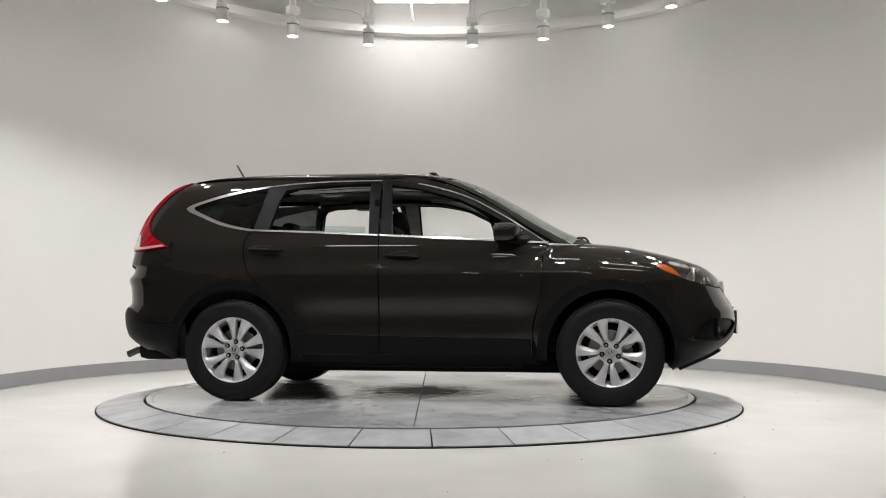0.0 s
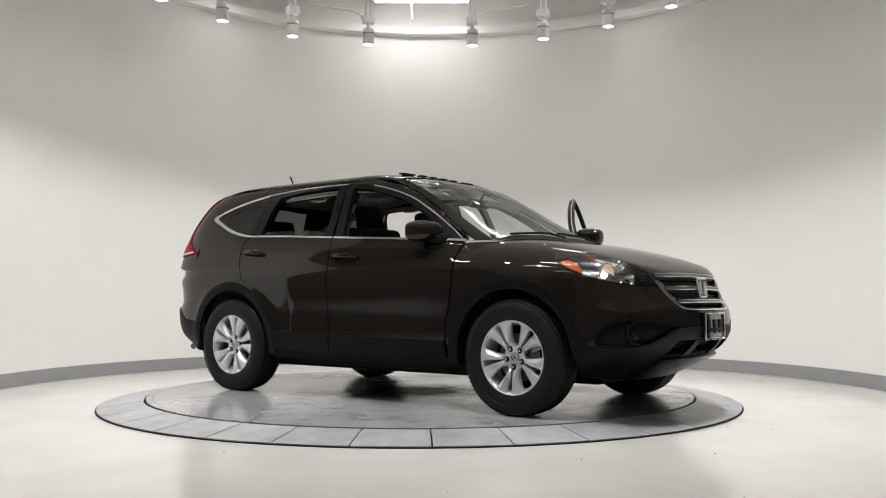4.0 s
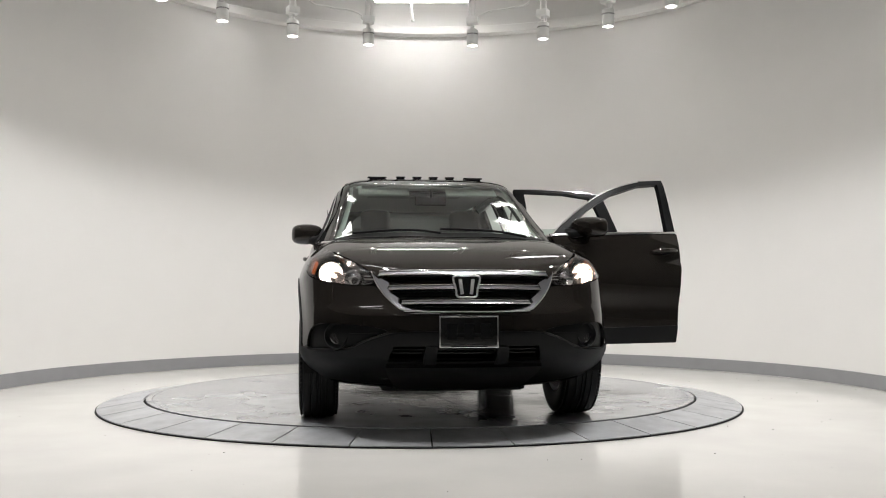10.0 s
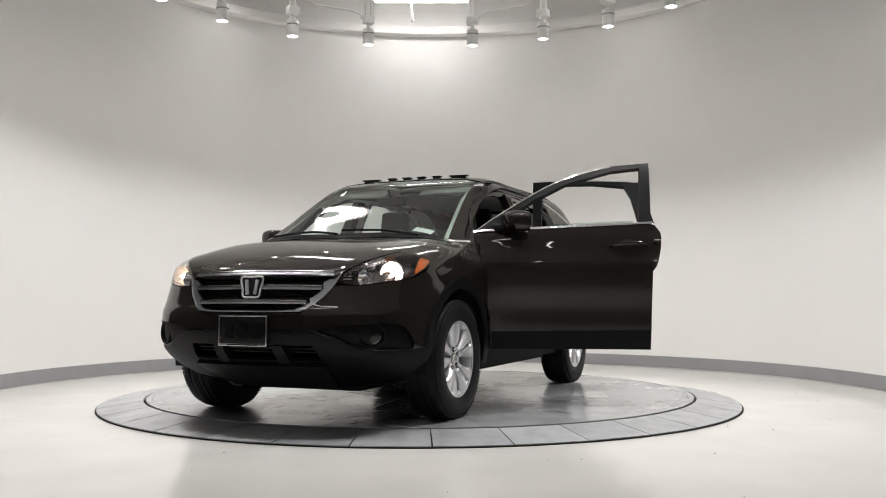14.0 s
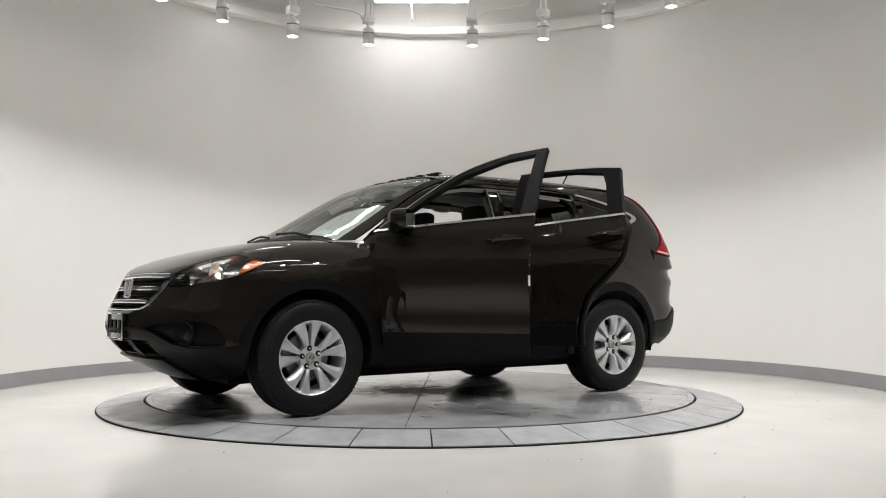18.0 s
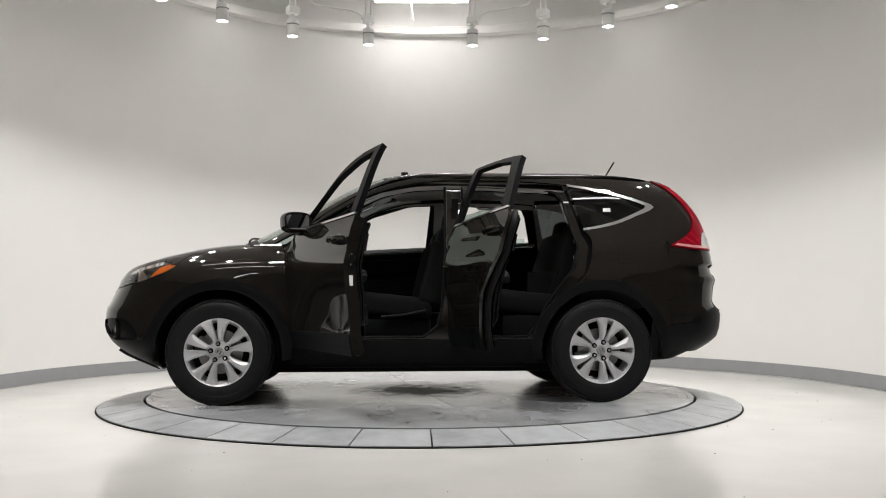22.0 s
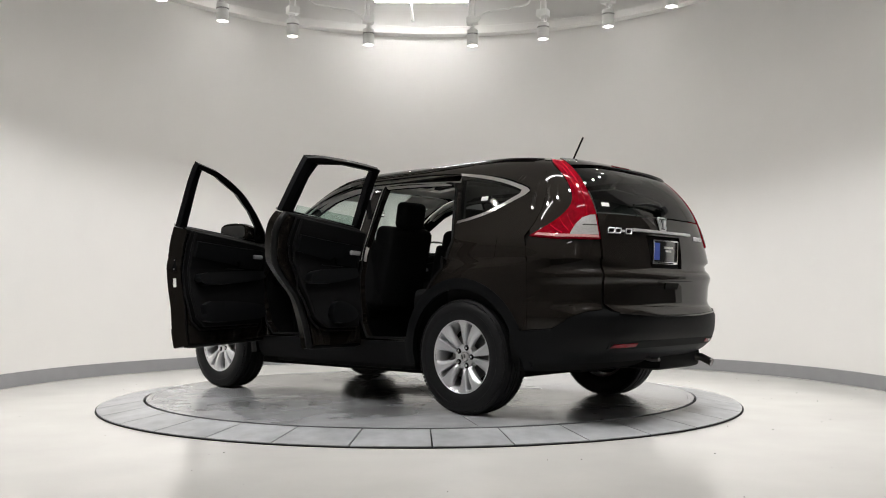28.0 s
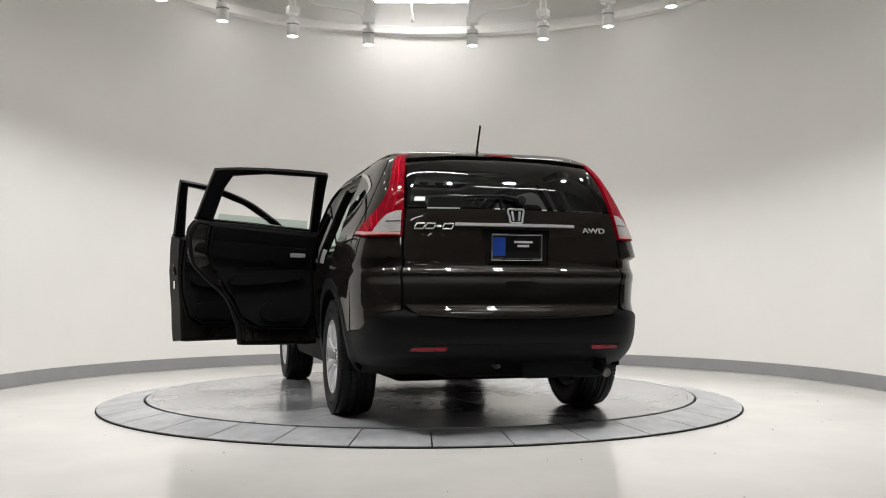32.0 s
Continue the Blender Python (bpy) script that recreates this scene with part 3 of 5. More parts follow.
BELT = [(-1.213, 1.197), (-0.75, 1.178), (-0.286, 1.153), (0.30, 1.122), (0.90, 1.089)]
WTOP = spline([(-1.730, 1.372), (-1.60, 1.43), (-1.456, 1.476), (-1.111, 1.537), (-0.771, 1.564), (-0.332, 1.570), (-0.023, 1.542), (0.302, 1.451), (0.542, 1.328), (0.779, 1.178), (0.90, 1.089)], 4)
SEAM_F = [(0.90, 1.080), (0.862, 1.00), (0.862, 0.827), (0.84, 0.70), (0.80, 0.56), (0.793, 0.455), (0.797, 0.335)]
SEAM_B = [(-0.277, 1.148), (-0.262, 0.83), (-0.259, 0.331)]
SEAM_R = spline([(-1.213, 1.19), (-1.253, 1.11), (-1.215, 0.92), (-1.09, 0.79), (-0.957, 0.673), (-0.90, 0.54), (-0.875, 0.436), (-0.87, 0.33)], 4)
ROOF_Y = curve([(-2.0, 0.555), (-1.7, 0.585), (-1.0, 0.62), (-0.4, 0.63), (0.0, 0.62), (0.4, 0.62), (0.7, 0.655), (1.0, 0.70), (1.12, 0.745)])
HOOD_SIDE = spline([(2.07, 0.47), (1.98, 0.58), (1.85, 0.665), (1.70, 0.715), (1.523, 0.755), (1.30, 0.775), (1.12, 0.775)], 4)


def side_line(pts):
    """(x, y) places seen from above, as (x, z) on the hull."""
    return [(float(q[0]), float(q[2])) for q in lift("top", pts)]


def rib(line, w, skew=0.0):
    """A strip of width w below a line of (u, v)."""
    q = np.array(line, float)
    d = np.gradient(q, axis=0)
    n = np.stack([d[:, 1], -d[:, 0]], 1)
    n /= np.linalg.norm(n, axis=1, keepdims=True)
    return [tuple(a) for a in q] + [tuple(a) for a in (q + n * w)[::-1]]


def both(poly):
    """Closes a half outline of (u, v) across u = 0, or of (x, y) across y = 0."""
    return poly + [(-u, v) for u, v in poly[::-1] if u != 0]


def on(kind, u, v, off=0.0, s=1):
    """A place on the hull with its outward normal."""
    p = lift(kind, [(u, v)])
    n = normals(p)
    p = p + n * off
    return Vector(p[0] * (1, s, 1)), Vector(n[0] * (1, s, 1))


def stand(at, out, up=(0, 0, 1)):
    """A frame at a place: z along out, y near up."""
    z = out.normalized()
    x = Vector(up).cross(z).normalized()
    return Matrix.Translation(at) @ Matrix((x, z.cross(x), z)).transposed().to_4x4()


BROW = [(ang(q[0], q[1]) + 0.2, float(lift("top", [q])[0][2]) - 0.005) for q in HOOD_SIDE[16::-1]]
HEADLIGHT = BROW + [(31.6, 0.872)] + spline([(29.6, 0.822), (30.6, 0.797), (36, 0.797), (42, 0.808), (48, 0.825), (54, 0.848), (60, 0.892), (64, 0.932)], 3)
GRILLE_SIDE = [(31.0, 0.868), (29.2, 0.815), (27.6, 0.778), (25.5, 0.738), (22.8, 0.698), (20.3, 0.667), (17, 0.653)]
GRILLE_HALF = [(0, 0.886), (15, 0.884), (26, 0.876)] + GRILLE_SIDE + [(0, 0.645)]
GRILLE = GRILLE_HALF + [(-u, v) for u, v in GRILLE_HALF[-2:0:-1]]
FOG = spline([(23.5, 0.546), (29, 0.572), (38, 0.585), (45.3, 0.584), (50, 0.548), (52.3, 0.452), (47, 0.443), (41, 0.445), (35, 0.461), (28.6, 0.510)], 3, True)
INTAKE = [(22, 0.470), (-22, 0.470), (-25, 0.385), (25, 0.385)]
CLAD_TOP = [(59.4, 0.470), (55, 0.446), (50, 0.436), (41, 0.436), (35, 0.452), (28.6, 0.502), (22.5, 0.536), (16, 0.546), (0, 0.548)]
LAMP_EDGE = spline([(44.8, 1.578), (44.4, 1.54), (42.6, 1.48), (41.0, 1.40), (40.6, 1.32), (42.0, 1.25), (46.5, 1.17), (54.0, 1.088)], 3)
TAIL_LAMP = spline([(33.8, 1.062), (34.0, 1.15), (34.2, 1.226), (35.5, 1.36), (37.0, 1.46), (38.8, 1.53), (40, 1.572)], 3) + LAMP_EDGE + [(46, 1.066), (40, 1.062)]
OPEN_F = [(0.74, 1.125), (0.54, 1.318), (0.38, 1.422), (0.22, 1.495), (-0.03, 1.540), (-0.235, 1.548), (-0.225, 1.07), (-0.20, 0.66), (-0.17, 0.53), (-0.07, 0.45), (0.66, 0.45), (0.74, 0.53), (0.79, 0.72), (0.79, 1.0)]
OPEN_R = [(-0.36, 1.546), (-0.54, 1.543), (-0.95, 1.522), (-1.04, 1.497), (-1.075, 1.45), (-1.13, 1.22), (-1.165, 1.10), (-1.13, 0.95), (-1.03, 0.82), (-0.92, 0.68), (-0.86, 0.55), (-0.79, 0.45), (-0.40, 0.45), (-0.345, 0.55), (-0.345, 1.07)]
QUARTER_GLASS = spline([(-1.205, 1.213), (-1.32, 1.233), (-1.45, 1.268), (-1.58, 1.322), (-1.665, 1.362)], 3) + spline([(-1.672, 1.382), (-1.60, 1.412), (-1.45, 1.458), (-1.28, 1.495), (-1.128, 1.522)], 3)


def build_shell():
    """Pillars, floor, wheel housings, and dark inner skins that put shade into the panel gaps."""
    for s in (1, -1):
        edge = side_line(HOOD_SIDE[::-1])
        part("fender_gap_sheet", panel("side", [(0.86, 0.34), (0.87, 1.0), (1.1, 1.06)] + edge[1:12] + [(1.6, 0.8), (1.79, 0.6)] + arc(AXLE, HUB_Z, 0.47, 30, 180, 20), off=-0.014, depth=0, gap=0.06, mirror=s), M_GAP, CAR)
        outer = [(-1.24, 1.10), (-1.20, 1.19), (-1.09, 1.56), (-0.8, 1.59), (-0.3, 1.597), (0.0, 1.57), (0.30, 1.485), (0.55, 1.36), (0.80, 1.20), (0.93, 1.10), (0.88, 1.0), (0.87, 0.80), (0.83, 0.62), (0.81, 0.34), (-0.88, 0.34), (-0.90, 0.50), (-0.97, 0.66), (-1.20, 0.90)]
        part("body_side", panel("side", outer, [OPEN_F, OPEN_R], off=-0.045, depth=0.05, mirror=s), M_PAINT, CAR, "painted door frame with rubber seals")
        for hole in (OPEN_F, OPEN_R):
            pts = lift("side", dense(hole, 0.03))
            pts = (pts - normals(pts) * 0.042) * (1, s, 1)
            part("door_seal", tube([tuple(q) for q in pts], 0.009, 6, close=True), M_GAP, CAR, "black rubber door seal")
        for x in (AXLE, -AXLE):
            m = pose(x, s * 0.72, HUB_Z, 90 * s)
            a0, a1 = (-8, 188) if s > 0 else (-188, 8)
            bm = lathe([(0.44, -0.15), (0.44, 0.30), (0.435, 0.30), (0.435, -0.15)], 28, a0, a1, m)
            part("wheel_housing", bm, M_UNDER, CAR)
            part("housing_wall", box((0.9, 0.012, 0.62), (x, s * 0.47, 0.60)), M_TRIM, CAR, smooth=False)
        part("quarter_trim", panel("side", [(-1.17, 0.62), (-1.17, 1.12), (-1.10, 1.53), (-1.55, 1.53), (-1.9, 1.40), (-2.0, 0.66)], [QUARTER_GLASS], off=-0.055, depth=0.0, gap=0.06, mirror=s), M_TRIM, CAR, "black cargo side lining")
        part("c_pillar_trim", panel("side", [(-1.17, 1.14), (-1.10, 1.50), (-1.15, 1.555), (-1.5, 1.55), (-1.85, 1.42), (-1.88, 1.2)], [[(x, z) for x, z in QUARTER_GLASS]], off=-0.075, depth=-0.02, gap=0.05, mirror=s), M_GREY, CAR, "pale grey pillar trim")
        part("b_pillar_trim", panel("side", [(-0.345, 0.99), (-0.235, 0.99), (-0.245, 1.53), (-0.35, 1.53)], off=-0.080, depth=-0.05, gap=0.05, mirror=s), M_GREY, CAR, "pale grey pillar trim")
        part("roof_side_trim", panel("side", [(-1.10, 1.505), (-0.54, 1.537), (-0.235, 1.540), (-0.03, 1.53), (0.22, 1.485), (0.36, 1.425), (0.40, 1.45), (0.22, 1.53), (0.0, 1.575), (-0.4, 1.595), (-1.10, 1.585)], off=-0.075, depth=-0.05, gap=0.05, mirror=s), M_GREY, CAR, "pale grey roof edge trim")
    nose = [(-60, 0.55), (-65, 0.80), (-30, 0.87), (0, 0.88), (30, 0.87), (65, 0.80), (60, 0.55), (54, 0.28), (0, 0.24), (-54, 0.28)]
    holes = [HEADLIGHT, [(-u, v) for u, v in HEADLIGHT], FOG, [(-u, v) for u, v in FOG], GRILLE, INTAKE]
    # added dark sheet, its colour gives the shade in the seams
    part("nose_gap_sheet", panel("nose", nose, holes, off=-0.016, depth=0, gap=0.05), M_GAP, CAR)
    for s in (1, -1):
        part("tail_pillar_trim", sheet("tail", np.linspace(33.5, 56, 12), np.linspace(1.12, 1.56, 14), -0.05, s), M_TRIM, CAR, "black tail pillar lining")
    part("tail_gap_sheet", sheet("tail", np.linspace(-62, 62, 50), np.linspace(0.27, 1.19, 30), -0.018), M_GAP, CAR)
    bm = box((2.2, 1.40, 0.10), (-0.25, 0, 0.31), 0.02)
    box((2.3, 0.96, 0.12), (-0.15, 0, 0.245), 0.03, into=bm)
    box((0.62, 0.86, 0.14), (1.36, 0, 0.245), 0.03, into=bm)
    box((1.1, 1.05, 0.06), (-1.45, 0, 0.40), 0.02, into=bm)
    box((1.0, 0.92, 0.09), (1.40, 0, 0.31), 0.02, into=bm)
    part("floor_pan", bm, M_UNDER, CAR)
    bm = box((0.85, 0.92, 0.50), (1.42, 0, 0.58), 0.05)
    box((0.06, 1.45, 0.62), (0.93, 0, 0.66), 0.01, into=bm)
    part("engine_bay", bm, M_UNDER, CAR)
    bm = box((0.20, 0.9, 0.18), (-1.75, -0.1, 0.34), 0.06)
    box((0.30, 0.55, 0.15), (-2.02, -0.32, 0.335), 0.06, into=bm)
    part("muffler", bm, M_UNDER, CAR, "dark exhaust silencer")
    part("tailpipe", tube([(-1.9, -0.45, 0.33), (-2.12, -0.50, 0.335), (-2.20, -0.52, 0.328), (-2.275, -0.525, 0.295)], 0.026, 14), M_PIPE, CAR, "down-turned exhaust tip")
    part("tow_eye", tube([(-2.10, 0.12, 0.36), (-2.2, 0.12, 0.34), (-2.25, 0.12, 0.345)], 0.012, 8), M_ROTOR, CAR)
    for x in (AXLE, -AXLE):
        part("axle", tube([(x, -0.70, 0.33), (x, -0.3, 0.30), (x, 0.3, 0.30), (x, 0.70, 0.33)], 0.035, 10), M_UNDER, CAR)
    for s in (1, -1):
        part("control_arm", tube([(-0.95, s * 0.55, 0.31), (-1.15, s * 0.6, 0.26), (-1.31, s * 0.66, 0.27)], 0.03, 8), M_UNDER, CAR)
        part("jack_rail", box((1.5, 0.05, 0.05), (-0.04, s * 0.74, 0.265), 0.01), M_UNDER, CAR)


def build_panels():
    hood = [(2.092, 0.0), (2.088, 0.25)] + HOOD_SIDE + [(1.125, 0.725), (1.205, 0.45), (1.24, 0.0)]
    hood = hood + [(x, -y) for x, y in hood[-2:0:-1]]
    part("hood", panel("top", hood, gap=0.028), M_PAINT, CAR)
    roof = [(0.245, 0.0), (0.235, 0.3)] + [(x, float(ROOF_Y(x))) for x in np.linspace(0.16, -1.86, 30)] + [(-1.90, 0.3), (-1.92, 0.0)]
    roof = roof + [(x, -y) for x, y in roof[-2:0:-1]]
    well = [(0.06, 0.40), (0.06, -0.40), (-0.46, -0.40), (-0.46, 0.40)]
    part("roof", panel("top", roof, [well], depth=0.03), M_PAINT, CAR)
    liner = [(0.18, 0.0), (0.16, 0.45)] + [(x, float(ROOF_Y(x)) + 0.01) for x in np.linspace(0.05, -1.75, 16)] + [(-1.8, 0.0)]
    liner = liner + [(x, -y) for x, y in liner[-2:0:-1]]
    part("headliner", panel("top", liner, [[(0.03, 0.36), (0.03, -0.36), (-0.42, -0.36), (-0.42, 0.36)]], off=-0.05, depth=-0.02, gap=0.06), M_GREY, CAR, "pale grey fabric headliner")
    for y0, w in ((-0.37, 0.145), (-0.19, 0.07), (-0.063, 0.07), (0.063, 0.07), (0.19, 0.07), (0.37, 0.145)):
        z0 = float(on("top", 0.045, y0)[0].z)
        bm = box((0.05, w, 0.010), (0.045, y0, z0 + 0.012), 0.004)
        box((0.02, w * 0.8, 0.03), (0.05, y0, z0 - 0.005), into=bm)
        part("wind_deflector", bm, M_BLACK, CAR, "black raised sunroof deflector")
    bm = box((0.50, 0.80, 0.012), (-0.74, 0, 1.600), 0.004)
    part("sunroof_panel", bm, M_PIANO, CAR, "dark sunroof glass slid back")
    for s in (1, -1):
        part("roof_moulding", panel("top", rib([(x, float(ROOF_Y(x)) - 0.008) for x in np.linspace(0.10, -1.72, 24)][::-1], 0.016), off=0.002, depth=0.006, gap=0.02, mirror=s), M_BLACK, CAR, "black roof ditch moulding")
        top = side_line(HOOD_SIDE[::-1])
        fender = [(0.868, 1.0), (0.905, 1.078), (1.114, 1.087)] + top[1:14] + [(1.60, 0.945), (1.72, 0.868), (1.80, 0.815), (1.80, 0.66), (1.757, 0.55)]
        fender += arc(AXLE, HUB_Z, 0.485, 23, 178, 26) + [(0.80, 0.46), (0.806, 0.56), (0.846, 0.70), (0.868, 0.827)]
        part("fender", panel("side", fender, gap=0.026, mirror=s), M_PAINT, CAR)
        for x0 in (AXLE, -AXLE):
            part("arch_trim", panel("side", arc(x0, HUB_Z, 0.489, -6, 186, 34) + arc(x0, HUB_Z, 0.422, 188, -8, 34), off=0.004, depth=0.045, gap=0.025, mirror=s), M_BLACK, CAR, "black plastic wheel arch trim")
        quarter = [(-1.216, 1.192)] + spline([(-1.30, 1.21), (-1.45, 1.25), (-1.60, 1.31), (-1.745, 1.372), (-1.62, 1.437), (-1.456, 1.486), (-1.20, 1.532)], 3)
        quarter += [(-1.18, 1.592), (-1.45, 1.585), (-1.66, 1.568), (-1.74, 1.55), (-1.80, 1.50), (-1.835, 1.42), (-1.85, 1.34), (-1.85, 1.26), (-1.82, 1.17), (-1.77, 1.09), (-1.80, 1.0), (-1.81, 0.9), (-1.81, 0.70), (-1.80, 0.535), (-1.765, 0.532)]
        quarter += arc(-AXLE, HUB_Z, 0.484, 157, 16, 26) + [q for q in SEAM_R[::-1] if q[1] > 0.50]
        part("quarter_panel", panel("side", [(x - 0.004, z) for x, z in quarter], gap=0.026, mirror=s), M_PAINT, CAR)
        part("tail_corner", panel("tail", [(33.8, 0.675), (33.8, 1.058), (46, 1.062), (54.5, 1.083), (56, 1.0), (56.5, 0.9), (56.5, 0.68), (50, 0.66), (44, 0.672)], off=-0.0015, gap=0.022, mirror=s), M_PAINT, CAR)
        part("corner_skirt", panel("tail", [(33.8, 0.70), (44, 0.69), (50, 0.68), (56.9, 0.70), (57.4, 0.533), (48, 0.547), (45, 0.583), (43, 0.615), (39, 0.644), (33.8, 0.66)], off=-0.003, gap=0.022, mirror=s), M_PAINT, CAR)
        part("pillar_corner", panel("tail", LAMP_EDGE[::-1] + [(52, 1.575), (55, 1.52), (54.5, 1.42), (53.5, 1.30), (54.5, 1.18)], off=-0.0025, gap=0.022, mirror=s), M_PAINT, CAR)
        part("roof_rail", panel("side", WTOP[9:37] + [(0.60, 1.325), (0.42, 1.432), (0.2, 1.528), (0.0, 1.582), (-0.4, 1.607), (-0.9, 1.604), (-1.3, 1.592), (-1.42, 1.585), (-1.40, 1.495)], off=-0.003, mirror=s), M_PAINT, CAR)
        part("sill", panel("side", [(-0.88, 0.33), (-0.88, 0.43), (0.82, 0.43), (0.82, 0.33), (0.80, 0.265), (-0.86, 0.265)], off=-0.022, mirror=s), M_UNDER, CAR, "black plastic sill")
        part("quarter_glass", panel("side", QUARTER_GLASS, off=-0.003, depth=0.004, gap=0.05, mirror=s), G_DARK, CAR, "dark privacy glass")
        rim_out = spline([(-1.205, 1.196), (-1.32, 1.214), (-1.46, 1.248), (-1.60, 1.305), (-1.735, 1.372), (-1.61, 1.432), (-1.45, 1.480), (-1.28, 1.515), (-1.115, 1.540)], 3)
        part("chrome_surround", panel("side", rim_out + QUARTER_GLASS[::-1], off=0.003, depth=0.01, gap=0.012, mirror=s), M_CHROME, CAR, "chrome quarter window surround")
        part("chrome_tip", panel("side", [(0.905, 1.094), (1.114, 1.089), (1.09, 1.080), (0.905, 1.079)], off=0.003, depth=0.006, gap=0.012, mirror=s), M_CHROME, CAR)
        pil = [(1.13, 0.80), (0.98, 0.775), (0.87, 0.752), (0.75, 0.725), (0.62, 0.685), (0.42, 0.648), (0.15, 0.625), (0.16, 0.585), (0.4, 0.595), (0.6, 0.623), (0.85, 0.668), (1.09, 0.72)]
        part("a_pillar", panel("top", pil, off=-0.003, gap=0.02, mirror=s), M_PAINT, CAR)
        part("pillar_trim", panel("top", [(1.05, 0.73), (0.8, 0.68), (0.5, 0.63), (0.15, 0.61), (0.15, 0.565), (0.5, 0.58), (0.8, 0.63), (1.05, 0.68)], off=-0.035, depth=0, gap=0.04, mirror=s), M_GREY, CAR)
    fuel = arc(-1.50, 1.03, 0.075, 0, 345, 22)
    part("fuel_door", panel("side", [(-1.505 + max(-0.068, min(0.068, 1.25 * (x + 1.5))), 1.03 + max(-0.07, min(0.07, 1.25 * (z - 1.03)))) for x, z in fuel], off=0.0025, depth=0.004, gap=0.02), M_PAINT, CAR)
    ws = [(1.21, 0.0), (1.185, 0.4), (1.105, 0.70), (1.04, 0.725), (0.82, 0.675), (0.6, 0.63), (0.4, 0.60), (0.20, 0.59), (0.245, 0.3), (0.255, 0.0)]
    ws = ws + [(x, -y) for x, y in ws[-2:0:-1]]
    shield = panel("top", ws, off=-0.004, depth=0.004, gap=0.04)
    hn = shield.verts.layers.float_vector["hull_normal"]
    for v in shield.verts:
        v[hn] = (v[hn].x, v[hn].y * 0.72, v[hn].z)
    part("windscreen", shield, G_SHIELD, CAR, "clear slightly green windscreen")
    cowl = [(1.235, 0.0), (1.20, 0.45), (1.12, 0.73), (1.065, 0.72), (1.135, 0.42), (1.17, 0.0)]
    part("cowl", panel("top", cowl + [(x, -y) for x, y in cowl[-2:0:-1]], off=0.002, depth=0.01), M_BLACK, CAR, "black plastic cowl")
    # tail
    tg = [(33, 0.69), (33.2, 1.05), (33.4, 1.218), (0, 1.222), (-33.4, 1.218), (-33.2, 1.05), (-33, 0.69), (-30, 0.646), (-28, 0.636), (-14, 0.622), (0, 0.618), (14, 0.622), (28, 0.636), (30, 0.646)]
    recess = [(11.5, 1.105), (-11, 1.105), (-9.3, 0.905), (9.8, 0.905)]
    gate = part("tailgate", panel("tail", tg, [recess], gap=0.026, depth=0.02), M_PAINT, CAR)
    part("plate_recess", panel("tail", [(u * 1.02, v) for u, v in recess], off=-0.028, depth=-0.03, gap=0.06), M_PAINT, gate)
    part("chrome_bar", panel("tail", [(19.6, 1.138), (19.6, 1.122), (-19.2, 1.122), (-19.2, 1.138)], off=0.014, depth=0.014, gap=0.02), M_ALLOY, gate, "bright silver bar above the plate")
    part("grab_handle", panel("tail", [(4.2, 0.815), (-4.4, 0.815), (-4.0, 0.775), (3.9, 0.775)], off=0.006, depth=0.008, gap=0.03), M_GAP, gate, "black recessed tailgate handle")
    rg = [(33.3, 1.228), (34, 1.33), (36, 1.44), (37.8, 1.515), (20, 1.535), (0, 1.54), (-20, 1.535), (-37.8, 1.515), (-36, 1.44), (-34, 1.33), (-33.3, 1.228), (0, 1.230)]
    part("rear_glass", panel("tail", rg, off=-0.001, depth=0.004, gap=0.05), G_DARK, gate, "dark privacy rear glass")
    sp = [(40.5, 1.582), (38.5, 1.522), (20, 1.545), (0, 1.55), (-20, 1.545), (-38.5, 1.522), (-40.5, 1.582), (-25, 1.605), (0, 1.612), (25, 1.605)]
    part("spoiler", panel("tail", sp, off=0.012, depth=0.03, gap=0.03), M_PAINT, gate, "roof spoiler")
    part("brake_light", panel("tail", [(7, 1.566), (-7, 1.566), (-7, 1.555), (7, 1.555)], off=0.015, depth=0.01, gap=0.02), M_RED, gate, "high red brake light")
    at, out = on("tail", -2.0, 1.265, 0.012)
    bm = lathe([(0, 0.03), (0.025, 0.028), (0.032, 0.0), (0.0, 0.0)], 18, close=False, m=stand(at, out))
    bar = [on("tail", a, z, o)[0] for a, z, o in ((-2, 1.268, 0.03), (4, 1.285, 0.03), (10, 1.288, 0.024), (17, 1.282, 0.018))]
    part("rear_wiper", tube([tuple(q) for q in bar], lambda t: 0.012 - 0.006 * t, 8, into=bm), M_BLACK, gate, "black rear wiper")
    edge = [(58.2, 0.36), (58.2, 0.526), (48, 0.541), (45, 0.578), (43, 0.610), (39, 0.638), (34, 0.652), (30.5, 0.640), (28, 0.628), (14, 0.614), (0, 0.610)]
    b = part("rear_bumper", panel("tail", both(edge) + [(-45, 0.345), (0, 0.345), (45, 0.345)], off=0.006, gap=0.026), M_BLACK, CAR, "black plastic rear bumper")
    part("step_strip", panel("tail", [(29, 0.633), (14, 0.616), (0, 0.612), (-14, 0.616), (-29, 0.633), (-29, 0.625), (-14, 0.608), (0, 0.604), (14, 0.608), (29, 0.625)], off=0.012, depth=0.008, gap=0.02), M_PIANO, b, "glossy bumper step")
    part("bumper_groove", panel("tail", [(31.8, 0.472), (-31.8, 0.472), (-32.5, 0.430), (32.5, 0.430)], off=0.008, depth=0.004, gap=0.03), M_UNDER, b, "dark recessed band between the reflectors")
    part("lower_valance", panel("tail", [(62, 0.29), (62, 0.355), (0, 0.34), (-62, 0.355), (-62, 0.29), (0, 0.275)], off=-0.02, depth=0.02, gap=0.04), M_UNDER, b)
